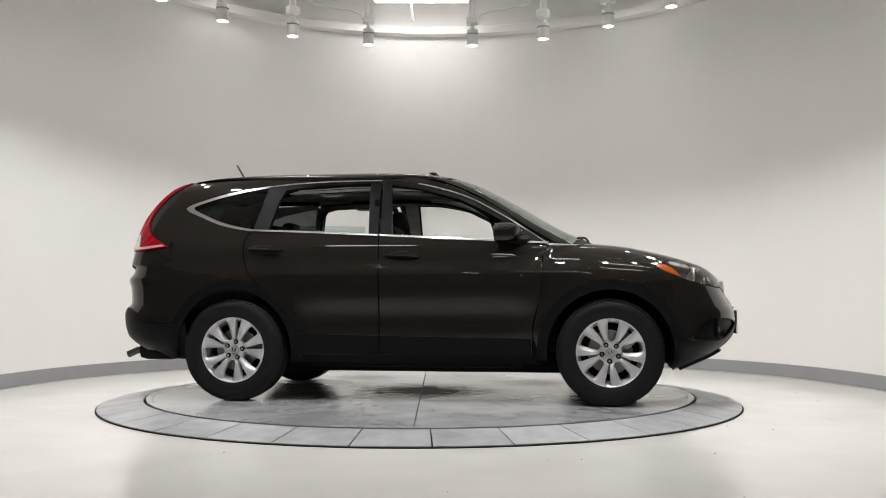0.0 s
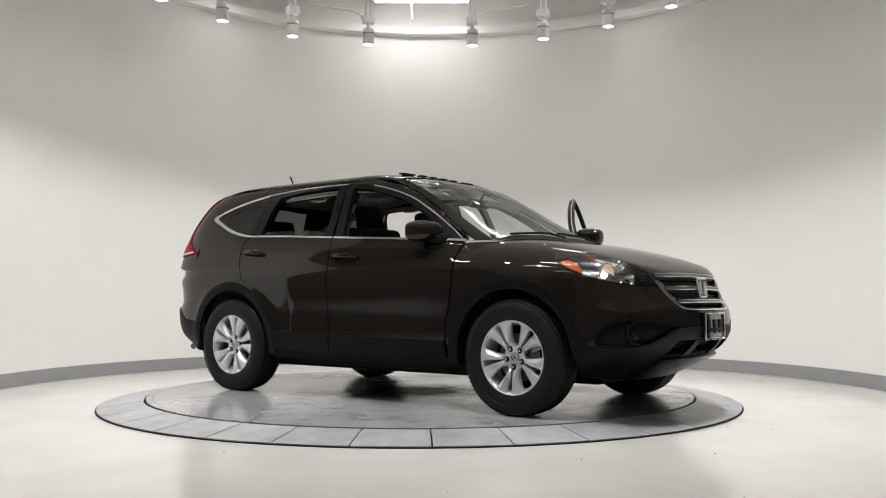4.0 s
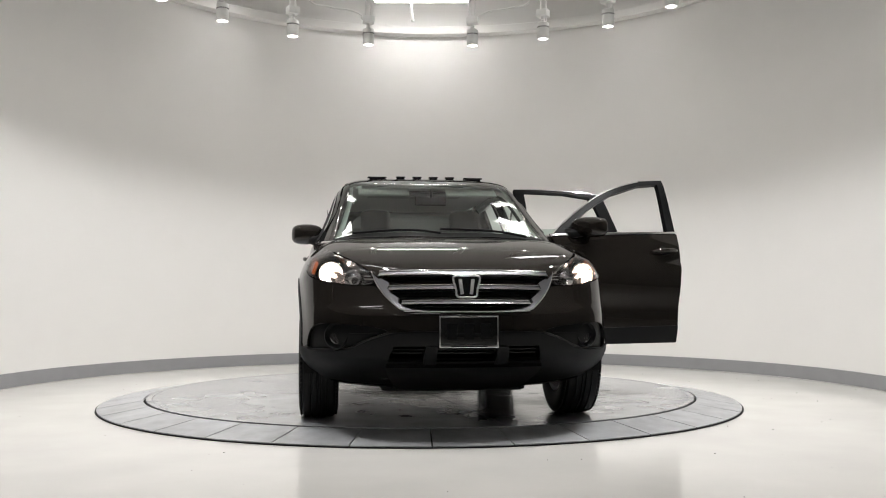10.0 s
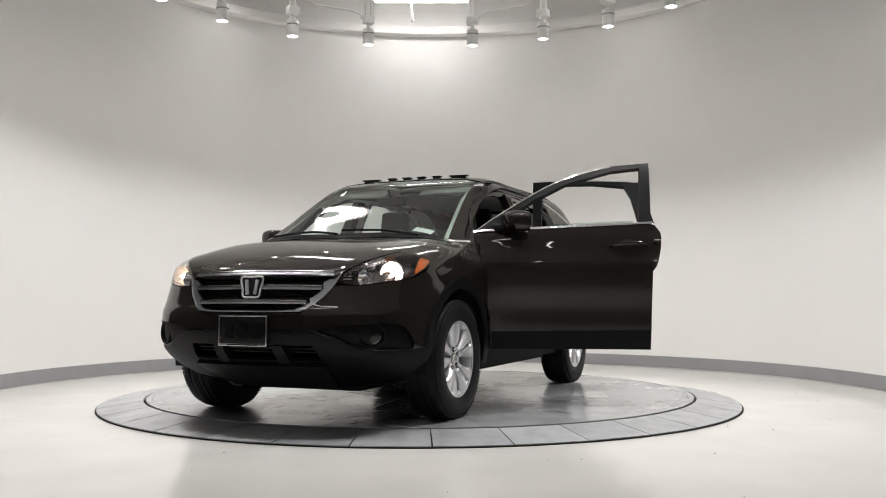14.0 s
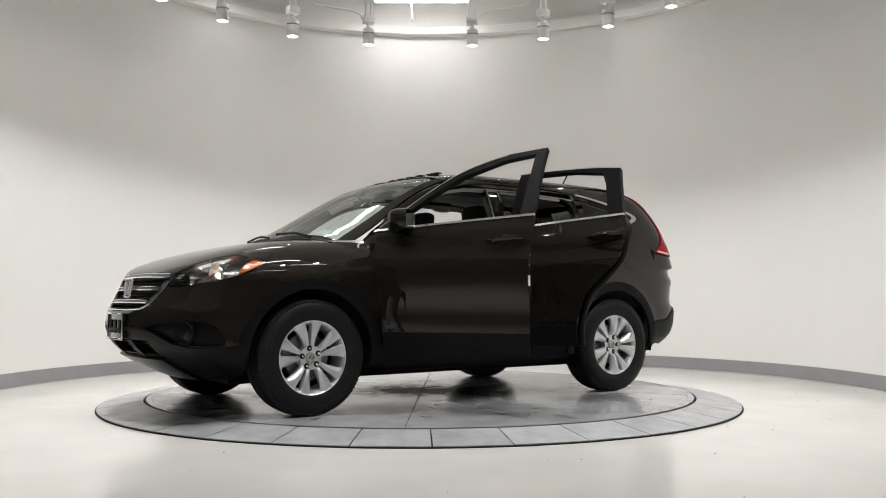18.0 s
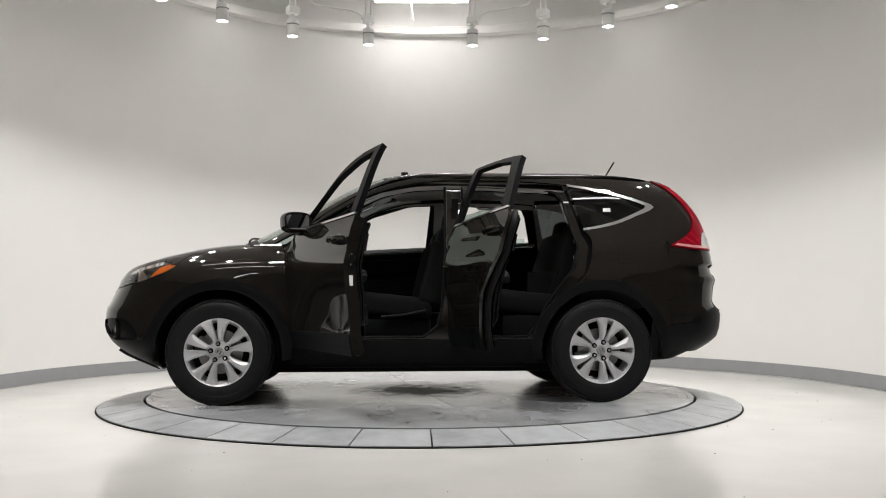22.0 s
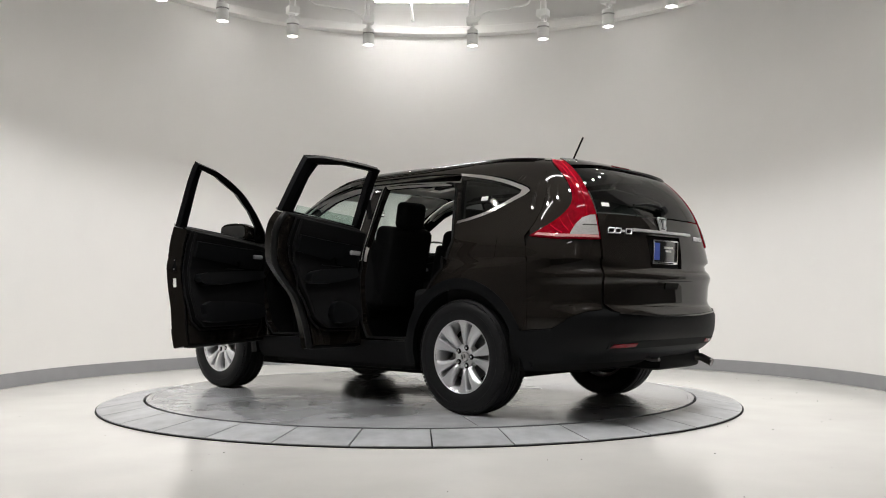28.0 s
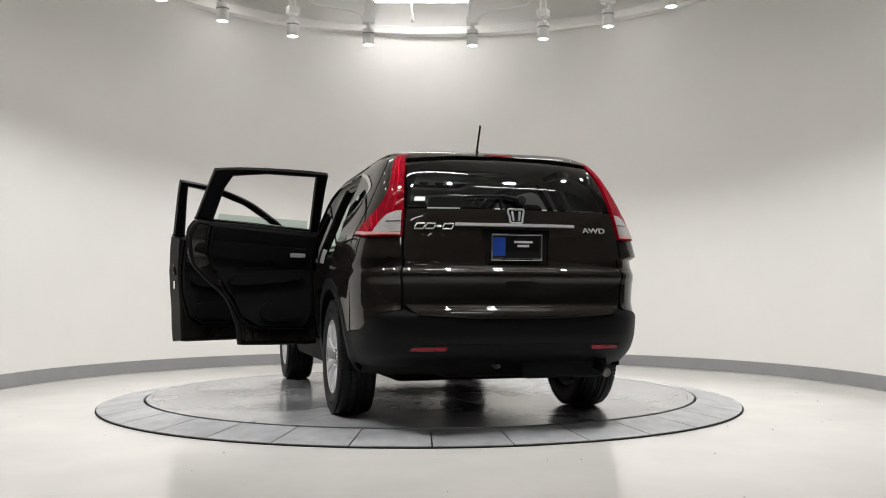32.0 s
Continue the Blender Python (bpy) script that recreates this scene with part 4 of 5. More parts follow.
    for s in (1, -1):
        part("reflector", panel("tail", [(21.5, 0.463), (30.5, 0.457), (31.5, 0.438), (22, 0.440)], off=0.011, depth=0.006, gap=0.02, mirror=s), M_RED, b, "red bumper reflector")
        lamp = part("tail_lamp", panel("tail", TAIL_LAMP, off=0.008, depth=0.022, gap=0.018, mirror=s), M_RED, CAR, "red wraparound tail lamp")
        part("reverse_lens", panel("tail", [(34.3, 1.086), (34.6, 1.205), (36.2, 1.203), (38.8, 1.185), (40.6, 1.15), (42.0, 1.110), (42.6, 1.086)], off=0.011, depth=0.004, gap=0.014, mirror=s), M_CLEARW, lamp, "clear reversing lens")
        for z in (1.142,):
            part("lens_rib", panel("tail", [(34.6, z), (34.6, z + 0.005), (40.0 - (z - 1.107) * 40, z + 0.005), (40.4 - (z - 1.107) * 40, z)], off=0.013, depth=0.003, gap=0.02, mirror=s), M_HLBACK, lamp)
        for u0, z0, u1, z1 in ((41.2, 1.13, 44.2, 1.22), (42.8, 1.115, 46.4, 1.19), (44.6, 1.103, 49.0, 1.15)):
            part("lens_facet", panel("tail", rib([(u0, z0), ((u0 + u1) / 2 - 0.5, (z0 + z1) / 2), (u1 - 1.5, z1)], 0.010), off=0.0105, depth=0.003, gap=0.012, mirror=s), M_RED2, lamp)
        part("lens_facet", panel("tail", rib([(39.3, 1.22), (38.8, 1.30), (39.2, 1.38), (40.6, 1.47), (42.6, 1.55)], 0.008), off=0.0105, depth=0.003, gap=0.012, mirror=s), M_RED2, lamp)
        part("lower_lens", panel("tail", [(34.3, 1.070), (46, 1.074), (52.5, 1.092), (51.5, 1.103), (45, 1.090), (34.3, 1.083)], off=0.0105, depth=0.004, gap=0.014, mirror=s), M_PINK, lamp)
        part("lens_ridge", panel("tail", rib([(37.2, 1.19), (36.9, 1.26), (37.2, 1.34), (38.2, 1.43), (40.0, 1.50), (41.6, 1.555)], 0.018), off=0.012, depth=0.004, gap=0.012, mirror=s), M_RED2, lamp)
    build_tail_signs(gate)
    part("sticker", panel("tail", [(31.5, 1.262), (28.5, 1.262), (28.5, 1.285), (31.5, 1.285)], off=0.004, depth=0, gap=0.05), M_PAPER, gate, "small white sticker on the rear glass")
    part("sticker", panel("side", [(-1.36, 1.335), (-1.415, 1.335), (-1.415, 1.362), (-1.36, 1.362)], off=0.001, depth=0, gap=0.05), M_PAPER, CAR, "small white sticker on the quarter glass")
    # nose
    cover = [(59.5, 0.475), (61, 0.575), (65.5, 0.69), (67.5, 0.80), (64.3, 0.922), (60.3, 0.884), (54.2, 0.841), (48, 0.818), (42, 0.801), (36, 0.790), (30.3, 0.790), (28.3, 0.782)] + [(u - 0.1, v - 0.005) for u, v in GRILLE_SIDE[3:]] + [(0, 0.640)]
    low = [(u, v + 0.003) for u, v in CLAD_TOP]
    cover = cover + [(-u, v) for u, v in cover[-2::-1]] + [(-u, v) for u, v in low] + low[-2::-1]
    part("bumper_cover", panel("nose", cover, [FOG, [(-u, v) for u, v in FOG]], gap=0.026), M_PAINT, CAR)
    val = CLAD_TOP + [(-u, v) for u, v in CLAD_TOP[-2::-1]] + [(-58.4, 0.36), (-55.5, 0.265), (-42, 0.222), (0, 0.205), (42, 0.222), (55.5, 0.265), (58.4, 0.36)]
    v = part("valance", panel("nose", val, [INTAKE], off=0.006, gap=0.026), M_BLACK, CAR, "black plastic front valance")
    part("intake_back", panel("nose", [(24, 0.48), (-24, 0.48), (-27, 0.375), (27, 0.375)], off=-0.07, depth=0, gap=0.06), M_GAP, v)
    for z in (0.405, 0.428, 0.451):
        part("intake_slat", panel("nose", [(23.5, z + 0.005), (-23.5, z + 0.005), (-23.5, z - 0.005), (23.5, z - 0.005)], off=-0.03, depth=0.02, gap=0.03), M_GAP, v)
    part("skid_panel", panel("nose", [(26, 0.372), (-26, 0.372), (-30, 0.232), (30, 0.232)], off=0.030, depth=0.05, gap=0.03), M_SKID, v, "glossy black lower skid panel")
    for s in (1, -1):
        part("valance_rib", panel("nose", [(9, 0.47), (12.5, 0.47), (14.5, 0.36), (10, 0.36)], off=0.014, depth=0.05, gap=0.025, mirror=s), M_BLACK, v)
        part("lip", panel("nose", rib([(54, 0.256), (48, 0.240), (36, 0.226), (20, 0.220), (6, 0.218)], 0.012), off=0.010, depth=0.01, gap=0.02, mirror=s), M_PIANO, v, "glossy lower lip")
        part("fog_bezel", panel("nose", FOG, off=-0.016, depth=-0.02, gap=0.03, mirror=s), M_BLACK, CAR, "black fog lamp bezel")
        at, _ = on("nose", 39.5, 0.514, -0.030, s)
        m = stand(at, Vector((0.88, s * 0.45, 0)))
        fog = part("fog_lamp", lathe([(0.070, -0.02), (0.072, 0.016), (0.066, 0.022), (0.048, 0.004), (0.044, -0.01)], 32, m=m), M_BLACK, CAR, "round fog lamp in a black ring")
        part("reflector", lathe([(0.0, -0.014), (0.025, -0.008), (0.044, 0.004)], 24, close=False, m=m), M_CHROME, fog)
        part("lens", lathe([(0.0, 0.014), (0.025, 0.012), (0.045, 0.004)], 24, close=False, m=m), G_LAMP, fog)
        part("bezel_fin", panel("nose", [(26, 0.535), (35, 0.532), (35, 0.523), (28, 0.523)], off=-0.012, depth=0.02, gap=0.02, mirror=s), M_BLACK, fog)
        build_headlight(s)
    g = part("grille", panel("nose", GRILLE, off=-0.055, depth=-0.055, gap=0.05), M_GAP, CAR, "dark grille with chrome bars")
    for z, w, a in ((0.876, 0.030, 28.5), (0.796, 0.028, 24.5), (0.713, 0.024, 20.0)):
        line = [(u, z - 0.005 * (u / 26) ** 2) for u in np.linspace(-a, a, 40)]
        bar = part("chrome_bar", panel("nose", rib(line, w), off=0.002, depth=0.03, gap=0.018), M_SATIN, g, "broad satin chrome bar")
        part("chrome_edge", panel("nose", rib([(u, q - w * 0.78) for u, q in line], 0.0065), off=0.009, depth=0.02, gap=0.014), M_CHROME, bar)
        part("chrome_edge", panel("nose", rib([(u, q - 0.001) for u, q in line], 0.004), off=0.006, depth=0.01, gap=0.014), M_CHROME, bar)
    for z, a in ((0.829, 25.0), (0.813, 24.4), (0.750, 22.0), (0.734, 21.0), (0.672, 15.5)):
        part("slat", panel("nose", [(a, z + 0.004), (-a, z + 0.004), (-a, z - 0.004), (a, z - 0.004)], off=-0.025, depth=0.02, gap=0.03), M_BLACK, g)
    step = [(13.5, 0.659), (16.6, 0.662), (19.0, 0.678), (21.2, 0.700), (20.9, 0.722), (21.6, 0.728), (24.0, 0.756), (25.2, 0.775), (24.7, 0.800), (25.2, 0.810), (27.4, 0.828), (28.4, 0.846), (28.4, 0.872)]
    for s in (1, -1):
        wing = part("chrome_wing", panel("nose", GRILLE_SIDE + [(13.5, 0.651)] + step, off=-0.002, depth=0.028, gap=0.016, mirror=s), M_SATIN, g, "stepped satin chrome grille side")
        part("chrome_edge", panel("nose", rib(GRILLE_SIDE, -0.006), off=0.003, depth=0.01, gap=0.014, mirror=s), M_CHROME, wing)
    line = [(u, 0.6505 + 0.004 * (u / 18) ** 4) for u in np.linspace(19, -19, 40)]
    part("chrome_frame", panel("nose", rib(line, -0.007), off=0.008, depth=0.02, gap=0.014), M_CHROME, g, "thin chrome lower grille edge")
    emblem(on("nose", 0.0, 0.775, 0.018)[0], Vector((1, 0, 0.12)), 0.140, 0.115, g)
    build_front_plate()
    # wipers
    for y0, y1 in ((0.55, -0.02), (-0.02, -0.58)):
        q = [on("top", x, y, o)[0] for x, y, o in ((1.185 - 0.06 * abs(y0), y0, 0.012), (1.15, y0 * 0.6 + y1 * 0.4, 0.02), (1.125 - 0.05 * abs(y1), y1, 0.014))]
        part("wiper", tube(spline([tuple(v) for v in q], 6), 0.008, 6), M_BLACK, CAR, "black windscreen wiper")
    at, _ = on("top", -1.545, 0.012, 0.0)
    ant = part("antenna", lathe([(0.0, 0.03), (0.014, 0.025), (0.026, 0.0), (0, 0)], 16, close=False, m=Matrix.Translation(at)), M_BLACK, CAR, "short black roof antenna")
    part("mast", tube([tuple(at + Vector((0, 0, 0.02))), tuple(at + Vector((-0.04, 0.004, 0.085))), tuple(at + Vector((-0.095, 0.008, 0.175)))], 0.0065, 8), M_BLACK, ant)
    part("sticker", panel("top", [(1.015, 0.605), (1.015, 0.47), (1.07, 0.465), (1.07, 0.60)], off=-0.008, depth=0, gap=0.05), M_PAPER, CAR, "white paper sticker inside the windscreen")
    part("sticker", panel("top", [(0.37, -0.50), (0.37, -0.54), (0.33, -0.54), (0.33, -0.50)], off=-0.008, depth=0, gap=0.05), M_PAPER, CAR, "white paper sticker inside the windscreen")


def emblem(at, out, w, h, parent):
    """A plain chrome badge: a rounded frame with two uprights on a dark field."""
    m = stand(at, out)
    half = spline([(-0.5 * w, 0.46 * h), (0, 0.5 * h), (0.5 * w, 0.46 * h), (0.42 * w, -0.1 * h), (0.36 * w, -0.46 * h), (0, -0.5 * h), (-0.36 * w, -0.46 * h), (-0.42 * w, -0.1 * h)], 5, True)
    ob = part("badge", tube([tuple(m @ Vector((x, y, 0.004))) for x, y in half], 0.0058, 8, close=True), M_ALLOY, parent, "plain chrome badge")
    bm = bmesh.new()
    bm.faces.new([bm.verts.new(m @ Vector((x * 0.97, y * 0.97, 0.0))) for x, y in half])
    part("field", bm, M_PIANO, ob)
    bm = bmesh.new()
    for s in (-1, 1):
        q = Matrix.Rotation(-s * 0.13, 4, "Z")
        box((0.13 * w, 0.72 * h, 0.012), (s * 0.215 * w, 0.0, 0.004), 0.003, m=q, into=bm)
    bmesh.ops.transform(bm, matrix=m, verts=bm.verts)
    part("bars", bm, M_ALLOY, ob)


def frame_plate(m, w, h, parent, name):
    """A plate holder: chrome frame, dark plate, bars for writing."""
    ob = part(name, box((w, h, 0.008), (0, 0, 0.004), 0.003, into=None), M_PIANO, parent, "chrome-framed dealer plate")
    ob.matrix_basis = m
    bm = bmesh.new()
    t = 0.009
    for sx in (-1, 1):
        box((t, h, 0.012), (sx * (w / 2 - t / 2), 0, 0.010), 0.003, into=bm)
    box((w, t, 0.012), (0, h / 2 - t / 2, 0.0095), 0.003, into=bm)
    box((w, t * 1.7, 0.012), (0, -h / 2 + t * 0.85, 0.0095), 0.003, into=bm)
    part("plate_frame", bm, M_CHROME, ob)
    part("print_bar", box((w * 0.62, t * 0.8, 0.002), (0, -h / 2 + t * 0.85, 0.0165)), M_GAP, ob, smooth=False)
    part("print_bar", box((w * 0.34, t * 0.4, 0.002), (0, h / 2 - t * 0.5, 0.0165)), M_GAP, ob, smooth=False)
    return ob


def build_front_plate():
    m = stand(Vector((2.236, 0.0, 0.545)), Vector((1, 0, 0.02)))
    ob = frame_plate(m, 0.318, 0.170, CAR, "front_plate_holder")
    bm = bmesh.new()
    for x in (-0.09, 0.0, 0.09):
        box((0.055, 0.085, 0.006), (x, 0.0, 0.010), 0.004, into=bm)
    box((0.25, 0.02, 0.006), (0, -0.02, 0.0105), 0.003, into=bm)
    part("bracket", bm, M_BLACK, ob)
    box_bm = box((0.03, 0.30, 0.15), (2.222, 0, 0.545), 0.01)
    part("plate_bracket", box_bm, M_BLACK, CAR)


def build_tail_signs(gate):
    at, out = on("tail", 0.25, 1.007, -0.012)
    m = stand(Vector((at.x, 0.005, 1.007)), Vector((-1, 0, -0.05)))
    ob = frame_plate(m, 0.305, 0.150, gate, "plate_holder")
    part("blue_field", box((0.075, 0.105, 0.002), (-0.105, 0.003, 0.0095), into=None), M_BLUE, ob, "blue field", smooth=False)
    for y, w in ((0.03, 0.11), (0.008, 0.07)):
        part("print_bar", box((w, 0.013, 0.002), (0.04, y, 0.0095)), M_PAPER, ob, smooth=False)
    emblem(on("tail", 0.0, 1.182, 0.006)[0], Vector((-1, 0, 0.15)), 0.092, 0.078, gate)
    # plain chrome shapes for the model name
    for k, (y, w) in enumerate(((0.585, 0.052), (0.520, 0.052), (0.468, 0.024), (0.412, 0.056))):
        a, o = on("tail", ang(-2.24, y), 1.118, 0.003)
        h = 0.006 if k == 2 else 0.030
        m = stand(a, o)
        loop = [(-w / 2 - 0.1 * h, -h / 2), (w / 2 - 0.35 * h, -h / 2), (w / 2, 0), (w / 2 + 0.1 * h, h / 2), (-w / 2 + 0.35 * h, h / 2), (-w / 2, 0)]
        bm = tube([tuple(m @ Vector((x, y, 0.003))) for x, y in loop], 0.004, 6, close=True)
        part("badge_shape", bm, M_ALLOY, gate)
    a, o = on("tail", ang(-2.24, -0.50), 1.108, 0.003)
    cu = bpy.data.curves.new("letters", "FONT")
    cu.body, cu.size, cu.extrude, cu.align_x, cu.align_y = "AWD", 0.050, 0.003, "CENTER", "CENTER"
    tmp = new("letters", cu)
    dg = bpy.context.evaluated_depsgraph_get()
    me = bpy.data.meshes.new_from_object(tmp.evaluated_get(dg))
    bpy.data.objects.remove(tmp)
    bm = bmesh.new()
    bm.from_mesh(me)
    bmesh.ops.scale(bm, vec=(1.25, 0.85, 1), verts=bm.verts)
    part("letters", bm, M_ALLOY, gate, "chrome letters AWD", smooth=False).matrix_basis = stand(a, o)


def build_headlight(s):
    lamp = part("headlight", panel("nose", HEADLIGHT, off=-0.075, depth=-0.07, gap=0.03, mirror=s), M_HLBACK, CAR, "clear headlight with a lit bulb and amber corner")
    part("cover", panel("nose", HEADLIGHT, off=0.003, depth=0.004, gap=0.024, mirror=s), G_LAMP, lamp, "clear lens cover")
    part("chrome_brow", panel("nose", rib(HEADLIGHT[2:17][::-1], -0.013), off=-0.02, depth=0.02, gap=0.014, mirror=s), M_CHROME, lamp)
    at, _ = on("nose", 47.5, 0.880, -0.060, s)
    m = stand(at, Vector((0.985, s * 0.15, 0.0)))
    f = 0.021
    part("reflector", lathe([(r, r * r / (4 * f) - 0.03) for r in np.linspace(0.0, 0.066, 6)], 13, close=False, m=m), M_BOWL, lamp, "bright faceted bowl reflector", smooth=False)
    part("bowl_rim", lathe([(0.066, 0.018), (0.071, 0.02), (0.072, 0.012), (0.066, 0.012)], 36, m=m), M_CHROME, lamp)
    part("bulb", lathe([(0.0, 0.014), (0.008, 0.012), (0.011, 0.002), (0.011, -0.012), (0.005, -0.025)], 16, close=False, m=m), M_BULB, lamp, "lit warm bulb")
    at, _ = on("nose", 38.0, 0.850, -0.05, s)
    m = stand(at, Vector((0.96, s * 0.25, 0.0)))
    part("inner_reflector", lathe([(r, r * r / (4 * 0.018) - 0.03) for r in np.linspace(0.0, 0.046, 10)], 28, close=False, m=m), M_CHROME, lamp)
    part("amber_lens", panel("nose", [(65.5, 0.966), (60.5, 0.964), (57.5, 0.935), (56.0, 0.895), (55.4, 0.866), (60, 0.903), (63.5, 0.938)], off=-0.012, depth=0.02, gap=0.02, mirror=s), M_AMBER, lamp, "amber corner reflector")
    for k in range(3):
        z = 0.838 + 0.018 * k
        part("fin", panel("nose", [(28 + k * 0.6, z + 0.003), (33.5, z + 0.003), (33.5, z - 0.003), (28 + k * 0.6, z - 0.003)], off=-0.03, depth=0.015, gap=0.02, mirror=s), M_CHROME, lamp)


FRAME_HOLE_F = [(-0.180, 1.158), (-0.216, 1.532), (-0.02, 1.505), (0.28, 1.418), (0.50, 1.308), (0.66, 1.205), (0.705, 1.118), (0.30, 1.130)]
FRAME_HOLE_R = [(-1.085, 1.206), (-1.035, 1.42), (-0.99, 1.505), (-0.75, 1.538), (-0.372, 1.545), (-0.352, 1.172), (-0.75, 1.190)]


def build_door(front, s, opened=None):
    """A side door with frame, trims, mirror and inner lining; drawn shut, the opened pose turns it about its hinge."""
    side = lambda poly, holes=(), **k: panel("side", poly, holes, mirror=s, **k)
    if front:
        skin = [(x - 0.004, z) for x, z in SEAM_F] + [(x + 0.004, z) for x, z in SEAM_B[::-1]] + [(0.30, 1.119)]
        rim = WTOP[24:40] + [(0.897, 1.088), (0.30, 1.121), (-0.260, 1.150), (-0.282, 1.568)]
        hole, handle_x, hand_z = FRAME_HOLE_F, -0.105, 1.012
        trim = [(0.74, 1.10), (-0.195, 1.150), (-0.195, 0.68), (-0.15, 0.53), (-0.06, 0.46), (0.64, 0.46), (0.72, 0.54), (0.77, 0.72), (0.77, 1.0)]
        belt = [q for q in BELT if q[0] > -0.2]
        belt = [(-0.270, 1.152)] + belt[0:] if belt[0][0] > -0.2 else belt
        crown = WTOP[24:41]
        clad = [(0.788, 0.335), (0.784, 0.448), (-0.253, 0.462), (-0.252, 0.335)]
    else:
        skin = [(x - 0.004, z) for x, z in SEAM_B] + [(x + 0.004, z) for x, z in SEAM_R[::-1]] + [(-0.75, 1.175)]
        rim = [(-1.205, 1.197), (-1.118, 1.532)] + WTOP[13:21] + [(-0.292, 1.566), (-0.288, 1.152), (-0.75, 1.177)]
        hole, handle_x, hand_z = FRAME_HOLE_R, -1.09, 1.062
        trim = [(-0.355, 1.15), (-1.10, 1.188), (-1.11, 1.0), (-1.02, 0.82), (-0.90, 0.66), (-0.84, 0.54), (-0.75, 0.46), (-0.41, 0.46), (-0.36, 0.55)]
        belt = [(-1.209, 1.197), (-0.75, 1.178), (-0.283, 1.153)]
        crown = [(-1.118, 1.536)] + WTOP[13:21] + [(-0.287, 1.569)]
        clad = [(-0.265, 0.335), (-0.266, 0.462), (-0.872, 0.475), (-0.862, 0.40), (-0.858, 0.335)]
    deep = 0.040 if opened else 0.0
    door = part("front_door" if front else "rear_door", side(skin, gap=0.026, depth=0.085 if opened else 0.045, taper=0.034 if opened else 0.0), M_PAINT, CAR, ("opened" if opened else "closed") + " painted side door")
    if opened:
        door.matrix_basis = opened
    part("window_frame", side(rim, [hole], off=0.001, depth=0.036, gap=0.03), M_FRAME, door, "satin black window frame")
    part("belt_strip", side(rib(belt, -0.014), off=0.006, depth=0.012, gap=0.014), M_CHROME, door, "chrome belt strip")
    part("crown_strip", side(rib(crown, 0.008), off=0.003, depth=0.004, gap=0.014), M_CHROME, door, "chrome strip over the window")
    part("cladding", side(clad, off=0.008, depth=0.012, gap=0.03), M_BLACK, door, "black plastic lower cladding")
    mid = np.mean(skin, 0)
    flange = [tuple(mid + (np.array(q) - mid) * (0.93 if opened else 0.985, 0.99)) for q in skin]
    part("inner_panel", side(flange, [[tuple(np.array(q) * (1, 1) - (0, 0.03 * (q[1] > 1.05))) for q in trim]], off=-0.050 - deep, depth=0.0, gap=0.03), M_PAINT, door, "painted inner door edge")
    if opened:
        ring = lift("side", dense(flange, 0.03))
        ring = (ring - normals(ring) * 0.058) * (1, s, 1)
        # broader than a seal needs, covers painted edge that catches too much light
        part("edge_seal", tube([tuple(q) for q in ring], 0.021, 10, close=True), M_SEAL, door, "black rubber edge seal, widened to darken the lit door edge")
    lining = part("lining", side(trim, off=-0.100 - deep, depth=-0.055, gap=0.04), M_TRIM, door, "black door lining")
    for inset, off, rad in ((0.0, -0.088 - deep, 0.008), (0.022, -0.060 - deep, 0.007)):
        loop = lift("side", dense(trim, 0.03))
        cx, cz = np.mean([q[0] for q in trim]), np.mean([q[1] for q in trim])
        grown = [(q[0] + np.sign(q[0] - cx) * inset, q[2] + np.sign(q[2] - cz) * inset * (q[2] < 1.0)) for q in loop]
        loop = lift("side", grown)
        loop = (loop + normals(loop) * off) * (1, s, 1)
        part("rubber_seal", tube([tuple(q) for q in loop], rad, 6, close=True), M_SEAL, door, "black rubber door seal")
    x0, x1 = (min(q[0] for q in trim) + 0.05, max(q[0] for q in trim) - 0.08)
    xr, xp = (x0, x0) if front else (x0 + 0.10, x0 + 0.27)
    rest = spline([(xr, 0.80), (xr + 0.1, 0.83), (x1 - 0.05, 0.86), (x1, 0.84), (x1 - 0.02, 0.79), (xr + 0.2, 0.74), (xr + 0.02, 0.75)], 3, True)
    part("armrest", side(rest, off=-0.150 - deep, depth=-0.05, gap=0.04), M_BLACK, lining)
    part("upper_lining", side(rib([(x0 - 0.03, 1.10), (x1 + 0.02, 1.05)], 0.12), off=-0.118 - deep, depth=-0.02, gap=0.04), M_BLACK, lining)
    if not front:
        glassp = [(-1.055, 1.16), (-1.045, 1.245), (-0.385, 1.232), (-0.375, 1.14)]
        part("glass", side(glassp, off=-0.020, depth=0.004, gap=0.08), G_SIDE, door, "side glass wound most of the way down")
    pocket = spline([(xp + 0.04, 0.55), (xp + 0.1, 0.62), (x1 - 0.1, 0.60), (x1 - 0.02, 0.55), (x1 - 0.1, 0.50), (xp + 0.1, 0.49)], 3, True)
    part("pocket", side(pocket, off=-0.140 - deep, depth=-0.04, gap=0.04), M_BLACK, lining)
    hx = x1 - 0.10 if front else x1 - 0.05
    c, n = on("side", hx, 1.0, -0.135 - deep, s)
    bm = box((0.115, 0.030, 0.018), (0, 0, 0), 0.008)
    bmesh.ops.transform(bm, matrix=stand(c, n), verts=bm.verts)
    part("pull_lever", bm, M_ALLOY, lining, "silver inner door lever")
    c, n = on("side", (x0 + x1) / 2, 0.865, -0.152 - deep, s)
    bm = box((0.26, 0.006, 0.008), (0, 0, 0), 0.002)
    bmesh.ops.transform(bm, matrix=stand(c, n), verts=bm.verts)
    part("trim_line", bm, M_BLACK, lining)
    # outer handle: dished cup and a bowed grip
    w = 0.118
